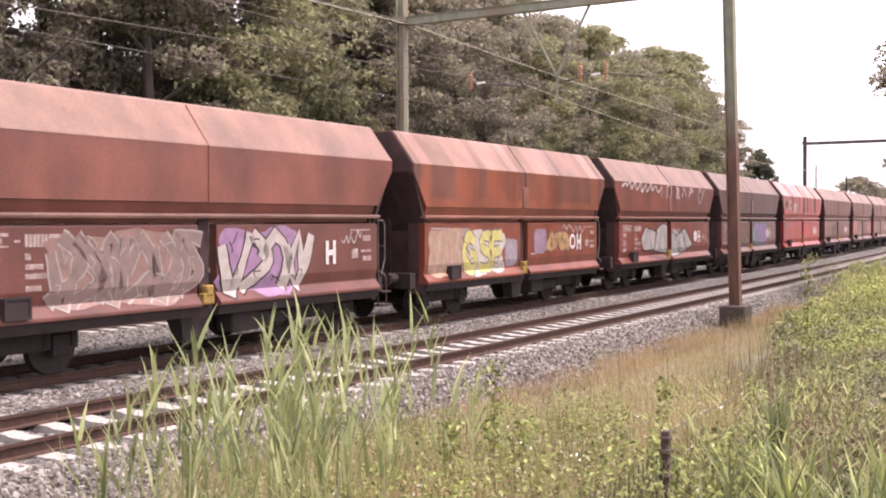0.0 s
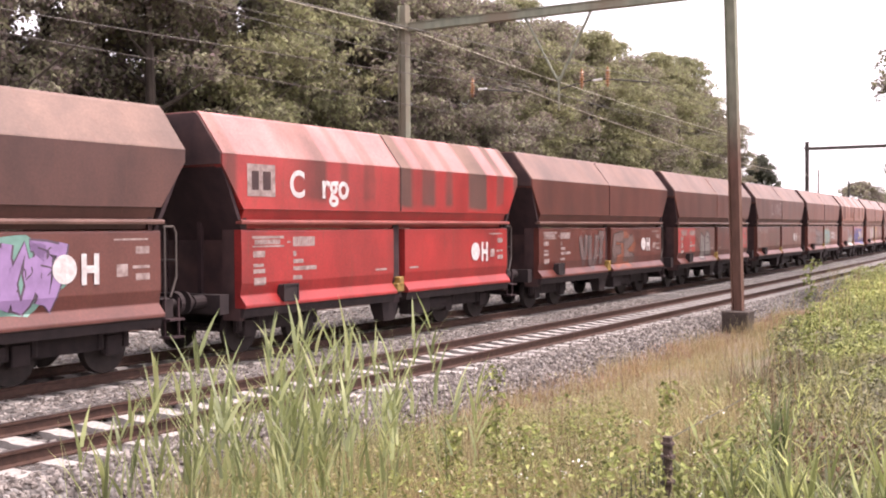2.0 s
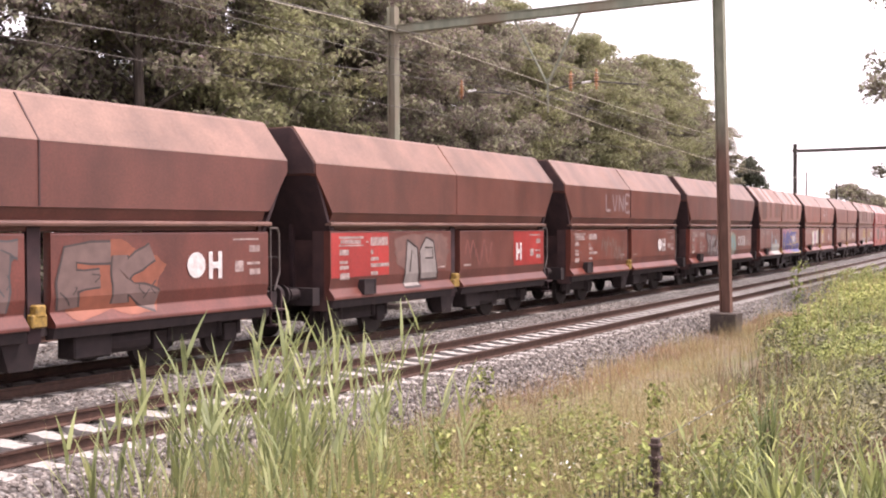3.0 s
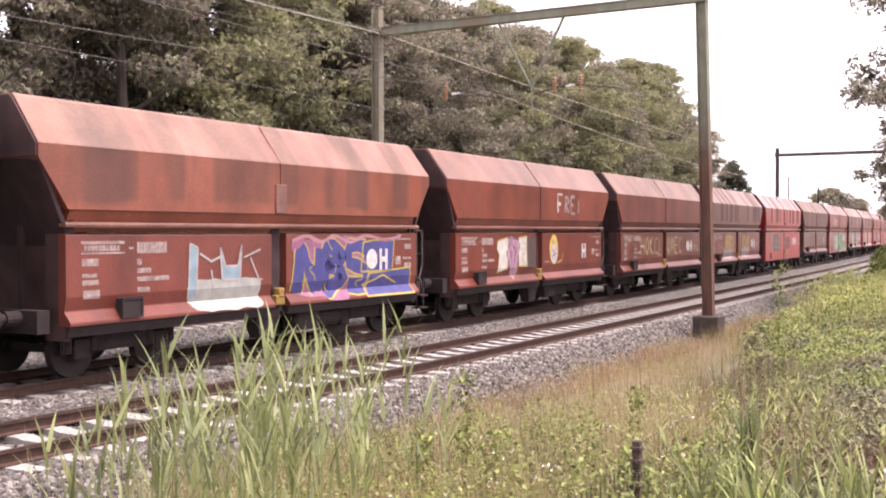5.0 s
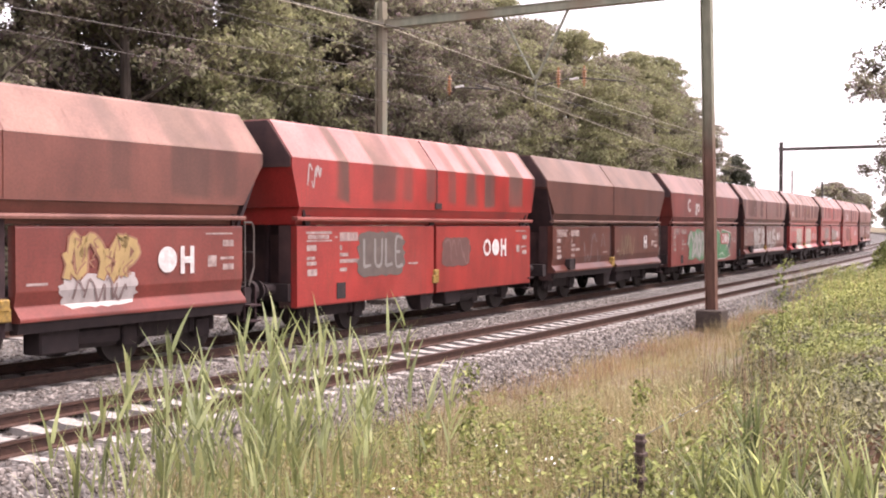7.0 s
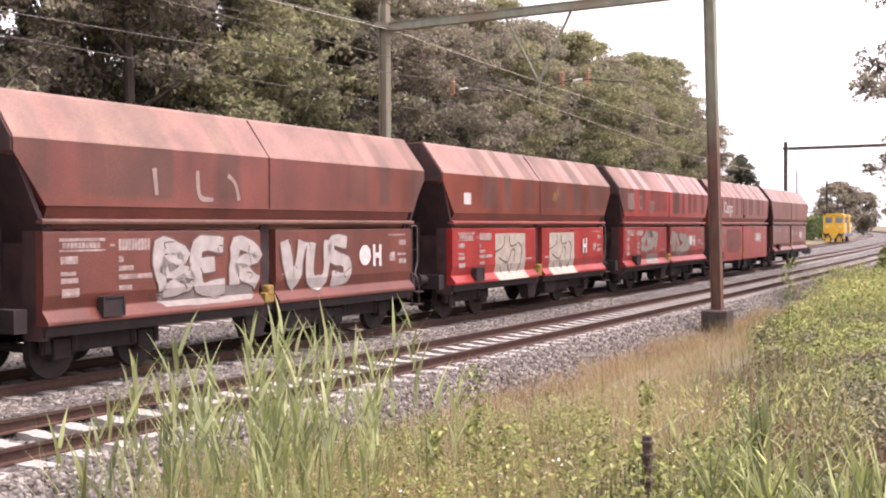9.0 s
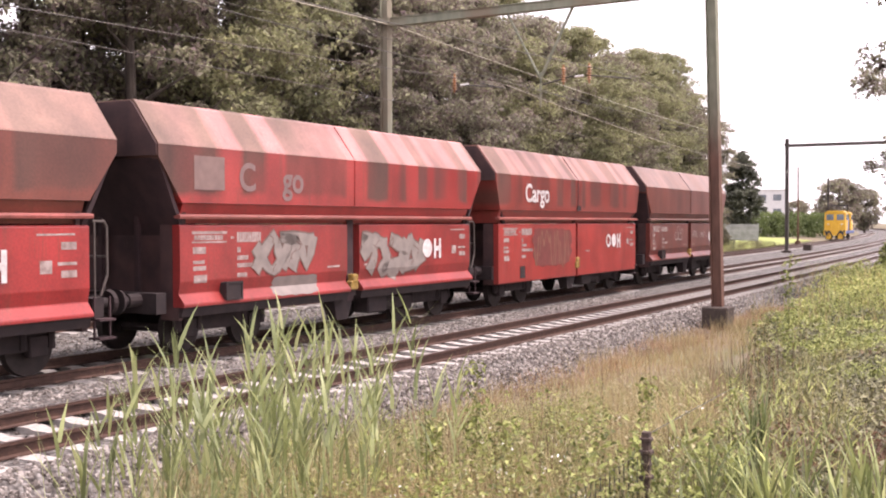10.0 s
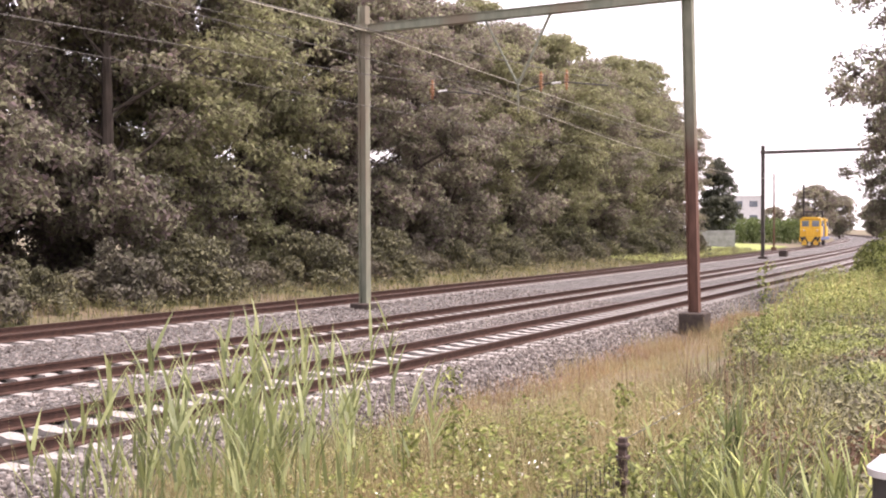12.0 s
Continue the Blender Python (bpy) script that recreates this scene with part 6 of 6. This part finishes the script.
def build_undergrowth():
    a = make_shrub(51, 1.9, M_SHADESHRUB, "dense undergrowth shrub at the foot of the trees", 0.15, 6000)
    b = make_shrub(52, 1.7, M_DIMSHRUB, "undergrowth shrub at the foot of the trees, shade in its leaf colour", 0.15, 6000)
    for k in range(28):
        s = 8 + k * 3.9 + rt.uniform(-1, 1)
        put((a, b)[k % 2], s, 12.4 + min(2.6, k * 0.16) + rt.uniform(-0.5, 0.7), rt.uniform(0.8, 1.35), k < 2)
    c = make_shrub(53, 1.8, M_SHRUBSUN, "tall light-green shrub beside the track", 0.13, 5200)
    for k, (s, u, sc) in enumerate(((34, -12.0, 0.85), (39, -11.7, 1.1), (44, -11.2, 1.2), (52, -10.6, 1.35), (60, -10.2, 1.5), (70, -9.8, 1.6))):
        put(c, s, u, sc, k == 0)
    rng = np.random.default_rng(61)
    n = 11000
    s, u = rng.uniform(4, 130, n), rng.uniform(9.7, 13.2, n)
    ang = s / RADIUS
    base = np.stack([(RADIUS - u) * np.sin(ang), MID_Y + RADIUS - (RADIUS - u) * np.cos(ang), np.interp(u, [9.6, 11.5, 16], [-0.5, -0.32, 0.05])], 1)
    stuff("verge_grass", [blades(rng, base, rng.uniform(0.25, 0.75, n), rng.uniform(0.012, 0.03, n), rng.uniform(0.05, 0.4, n), rng.uniform(0.1, 0.9, n))], M_GRASS, "rough green grass between the far track and the trees")
    cs = base[:260] + np.array([0, 0, 0.3])
    stuff("verge_weeds", [leaf_cloud(rng, cs, np.full((260, 3), 0.34), 9000, 0.12, 0.2)], M_SHRUB, "leafy weeds along the far verge", "weeds")


build_meadow()
build_reeds()
build_brambles()
build_undergrowth()

# the big tree whose boughs hang over the line, and the far trees
side_tree = make_tree(71, 15.5, 5.4, 0.16, 75000, 0.22, M_LEAF, "large tree whose boughs reach out over the bank")
side_tree.matrix_basis = pose(46.0, 0.8, 0.4, 0, 0, 40)
low_tree = copy_thing(side_tree, pose(60.0, 5.3, 0.3, 0, 0, 150))
low_tree.scale = (0.72,) * 3
low_tree = copy_thing(side_tree, pose(52.0, 2.0, 0.3, 0, 0, 260))
low_tree.scale = (0.9,) * 3
fir = make_tree(72, 11.5, 3.6, 0.04, 16000, 0.40, M_CONIFER, "dark narrow evergreen behind the concrete wall", 0.6)
fir.matrix_basis = pose(140.5, 36.7, 0.2)
far_tree = make_tree(73, 12.0, 6.0, 0.12, 14000, 0.55, M_LEAF, "round distant tree in the haze")
far_tree.matrix_basis = pose(262, 46, 0.2)
for x, y, k, a in ((285, 44, 0.85, 50), (300, 37, 0.8, 100), (255, 22, 0.9, 10), (320, 28, 0.9, 70), (330, 60, 0.7, 0), (350, 74, 0.75, 20), (300, 82, 0.7, 130), (215, 8, 0.8, 90), (160, 2, 0.75, 30), (110, 0, 0.8, 200), (380, 48, 0.9, 90), (400, 95, 0.9, 30)):
    c = copy_thing(far_tree, pose(x, y, 0.2, 0, 0, a))
    c.scale = (k,) * 3


# ---- beyond the tracks ----
M_WALL = grainy("grey_wall", (0.265, 0.265, 0.281), (0.359, 0.359, 0.374), 2, 0.85, c3=(0.218, 0.226, 0.226))
M_RENDER = grainy("white_render", (0.530, 0.530, 0.530), (0.624, 0.624, 0.624), 2, 0.85)
M_GLASS = grainy("window_glass", (0.10, 0.12, 0.14), (0.2, 0.22, 0.25), 1, 0.15)
M_HEDGE = foliage("hedge_leaves", [(0.070, 0.101, 0.039), (0.109, 0.148, 0.055), (0.156, 0.195, 0.078)])
M_LAWN = grainy("lawn", (0.156, 0.195, 0.047), (0.265, 0.296, 0.086), 3, 0.95, dist=0.05)
M_LOCOYELLOW = grainy("locomotive_yellow", (0.562, 0.312, 0.023), (0.671, 0.406, 0.039), 2, 0.45)
M_LOCOBLUE = grainy("locomotive_blue", (0.039, 0.062, 0.172), (0.062, 0.094, 0.234), 2, 0.5)
M_BLACK = grainy("black_coating", (0.02, 0.02, 0.02), (0.045, 0.042, 0.04), 20, 0.6)
M_CAP = grainy("pale_cap", (0.429, 0.437, 0.452), (0.562, 0.562, 0.577), 10, 0.5)


def build_wall():
    root = tagged(new("wall_far"), "grey concrete panel wall beside the lawn", "wall", kind="structure")
    a, b = Vector((134.0, 41.2, 0.0)), Vector((136.2, 33.6, 0.0))
    d = b - a
    ang = math.degrees(math.atan2(d.y, d.x))
    n = 4
    w = d.length / n
    me = None
    for k in range(n):
        if me is None:
            bm = box(bmesh.new(), 0.06, w - 0.06, -0.06, 0.06, -0.3, 2.1, 0.02)
            me = bpy.data.meshes.new("wall_panel")
            bm.to_mesh(me)
            bm.free()
        o = part("wall_panel", me, M_WALL, root)
        p = a + d * (k / n)
        o.matrix_basis = pose(p.x, p.y, 0.1, 0, 0, ang)
    for k in range(n + 1):
        p = a + d * (k / n)
        o = part("wall_post", box(bmesh.new(), -0.08, 0.08, -0.1, 0.1, -0.3, 2.2), M_WALL, root)
        o.matrix_basis = pose(p.x, p.y, 0.1, 0, 0, ang)


def build_lawn():
    verts, faces, n = [], [], 24
    for i in range(n + 1):
        s = 84 + 80 * i / n
        for u in (10.6, 14, 18):
            verts.append(on_line(s, u, ground_height(s, u) + 0.14)[:])
    for i in range(n):
        for j in range(2):
            a = i * 3 + j
            faces.append((a, a + 3, a + 4, a + 1))
    tagged(raw("lawn", verts, faces, M_LAWN, smooth=True), "strip of bright mown grass", "lawn", kind="structure")


def build_house():
    root = tagged(new("flat_roofed_building"), "distant white flat-roofed building with dark windows", "building")
    bm = box(bmesh.new(), -4, 4, -3.2, 3.2, 0, 9.0)
    part("wall", bm, M_RENDER, root)
    part("roof", box(bmesh.new(), -4.15, 4.15, -3.35, 3.35, 9.0, 9.3), M_RENDER, root)
    for z in (1.0, 3.9, 6.8):
        for y in (-1.6, 1.4):
            w = part("window", box(bmesh.new(), -4.03, -3.9, y - 0.95, y + 0.95, z, z + 1.5), M_RENDER, root)
            part("pane", box(bmesh.new(), -4.05, -4.032, y - 0.8, y + 0.8, z + 0.12, z + 1.38), M_GLASS, w)
    root.matrix_basis = pose(228, 54.0, 0.0, 0, 0, 14)


def build_hedge():
    rng = np.random.default_rng(81)
    a, b = np.array([160.0, 41.5]), np.array([205.0, 36.5])
    f = rng.uniform(0, 1, 420)
    cs = np.concatenate([a + (b - a) * f[:, None] + rng.normal(0, 0.6, (420, 2)), rng.uniform(0.3, 3.6, 420)[:, None]], 1)
    ob = stuff("hedge", [leaf_cloud(rng, cs, np.full((420, 3), 0.75), 13000, 0.42, 0.2)], M_HEDGE, "long tall clipped green hedge", "hedge")
    return ob


def build_locomotive():
    root = tagged(new("shunting_locomotive"), "yellow and blue shunting locomotive waiting on the far track", "locomotive")
    part("frame", box(bmesh.new(), -7.0, 7.0, -1.4, 1.4, 0.85, 1.25, 0.03), M_LOCOBLUE, root, "dark blue frame")
    for x0, x1, tall in ((-6.5, -3.4, 4.0), (1.6, 4.4, 3.95)):
        cab = part("cab", box(bmesh.new(), x0, x1, -1.38, 1.38, 1.25, tall - 0.25, 0.1), M_LOCOYELLOW, root)
        part("cab_roof", prism(bmesh.new(), [(-1.42, tall - 0.26), (-0.9, tall), (0.9, tall), (1.42, tall - 0.26)], x0 - 0.1, x1 + 0.1), M_LOCOYELLOW, cab)
        for y in (-0.66, 0.66):
            part("window", box(bmesh.new(), x0 - 0.03, x0 + 0.02, y - 0.46, y + 0.46, 2.7, 3.5, 0.01), M_GLASS, cab)
        for x in (x0 + 0.8, x0 + 2.1):
            part("window", box(bmesh.new(), x - 0.45, x + 0.45, -1.41, -1.37, 2.7, 3.5, 0.01), M_GLASS, cab)
    part("hood", box(bmesh.new(), -3.3, 1.5, -1.15, 1.15, 1.25, 3.0, 0.12), M_LOCOBLUE, root, "blue engine hood")
    part("rear_hood", box(bmesh.new(), 4.5, 6.6, -1.15, 1.15, 1.25, 2.8, 0.12), M_LOCOBLUE, root, "blue engine hood")
    part("exhaust", rod(bmesh.new(), (-0.6, 0, 2.95), (-0.6, 0, 3.5), 0.16, 0.14, 10), M_BLACK, root)
    part("front_beam", box(bmesh.new(), -7.2, -7.0, -1.4, 1.4, 0.62, 1.32), M_LOCOYELLOW, root)
    for s in (-1, 1):
        for k in (0, 1):
            bm = prism(bmesh.new(), [(s * (0.25 + 0.62 * k), 0.64), (s * (0.45 + 0.62 * k), 0.64), (s * (0.85 + 0.5 * k), 1.3), (s * (0.62 + 0.5 * k), 1.3)], -7.225, -7.204)
            part("warning_stripe", bm, M_BLACK, root)
        part("rail_guard", box(bmesh.new(), -7.3, -7.1, s * 0.75 - 0.3, s * 0.75 + 0.3, 0.18, 0.6), M_LOCOYELLOW, root)
        part("buffer", rod(bmesh.new(), (-7.2, s * 0.87, 1.06), (-7.65, s * 0.87, 1.06), 0.2, 0.2, 12), M_BLACK, root)
        part("headlight", rod(bmesh.new(), (-6.5, s * 0.85, 2.2), (-6.6, s * 0.85, 2.2), 0.14, 0.14, 12), M_CAP, root)
        bm = bmesh.new()
        pipe(bm, [(-6.95, s * 1.3, 1.25), (-6.95, s * 1.3, 2.25), (-6.95, s * 0.45, 2.25), (-6.95, s * 0.45, 1.25)], 0.035)
        part("handrail", bm, M_LOCOYELLOW, root)
        for x in (-5.2, -3.0, 3.0, 5.2):
            part("wheel", wheel(bmesh.new(), x, s * 0.77), M_WHEEL, root)
    root.matrix_basis = line_pose(160.5, 6.52)


M_POST = grainy("weathered_post", (0.030, 0.019, 0.016), (0.085, 0.056, 0.046), 40, 0.9, strength=0.8)


def build_fence():
    root = tagged(new("wire_fence"), "low black wire-mesh fence with a perforated post", "fence")
    a, b = Vector(ray_place(19.55, 6.0)[:3]), Vector(ray_place(27.5, 5.2)[:3])
    top = 1.21
    bm = box(bmesh.new(), a.x - 0.022, a.x + 0.022, a.y - 0.022, a.y + 0.022, a.z - 0.2, top, 0.004)
    for k in range(9):
        w = 0.031 + 0.005 * math.sin(k * 2.3)
        box(bm, a.x - w, a.x + w, a.y - w, a.y + w, top - 0.055 - k * 0.07, top - 0.030 - k * 0.07, 0.005)
    part("post", bm, M_POST, root, "dark brown weathered post with notches")
    bm = box(bmesh.new(), b.x - 0.02, b.x + 0.02, b.y - 0.02, b.y + 0.02, b.z - 0.2, b.z + 0.25)
    part("post", bm, M_BLACK, root)
    bm = bmesh.new()
    n = 30
    for k in range(n + 1):
        p = a.lerp(b, k / n)
        rod(bm, (p.x, p.y, p.z), (p.x, p.y, top - 0.1 - 0.3 * k / n), 0.003, 0.003, 4)
    for k in range(9):
        z = top - 0.1 - k * 0.07
        rod(bm, (a.x, a.y, z), (b.x, b.y, z - 0.3), 0.0014, 0.0014, 4)
    part("mesh", bm, M_BLACK, root)
    c = Vector(ray_place(15.0, 8.2)[:3])
    part("strand", rod(bmesh.new(), (a.x, a.y, top - 0.02), (c.x, c.y, 1.15), 0.003, 0.003, 4), M_BLACK, root)


def build_bollard():
    x, y = 2.985, 0.325
    z = 0.72
    root = tagged(new("bollard"), "dark round post with a pale cap", "post")
    root.matrix_basis = pose(x, y, z)
    bm = rod(bmesh.new(), (0, 0, -0.2), (0, 0, 1.0), 0.052, 0.052, 24)
    part("shaft", bm, M_BLACK, root)
    bm = bmesh.new()
    rod(bm, (0, 0, 0.86), (0, 0, 0.9), 0.056, 0.056, 24)
    part("collar", bm, M_BLACK, root)
    bm = bmesh.new()
    rod(bm, (0, 0, 1.0), (0, 0, 1.02), 0.062, 0.066, 24)
    rod(bm, (0, 0, 1.02), (0, 0, 1.05), 0.066, 0.035, 24)
    part("cap", bm, M_CAP, root, "pale grey cap")


build_wall()
build_lawn()
build_house()
build_hedge()
build_locomotive()
build_fence()
build_bollard()


# ---- what moves ----
def train_rows(i):
    rows = []
    for k in range(25):
        t = k * 0.5
        q = t / 6
        s = 140.367 + PITCH * (i - 10) - 133.309 * q + 0.57 * q * q - 0.372 * q ** 3
        rows.append((t, line_pose(s, 0.0)))
    return rows


def motions():
    for i, wagon in enumerate(WAGONS):
        walk(wagon, train_rows(i))


motions()
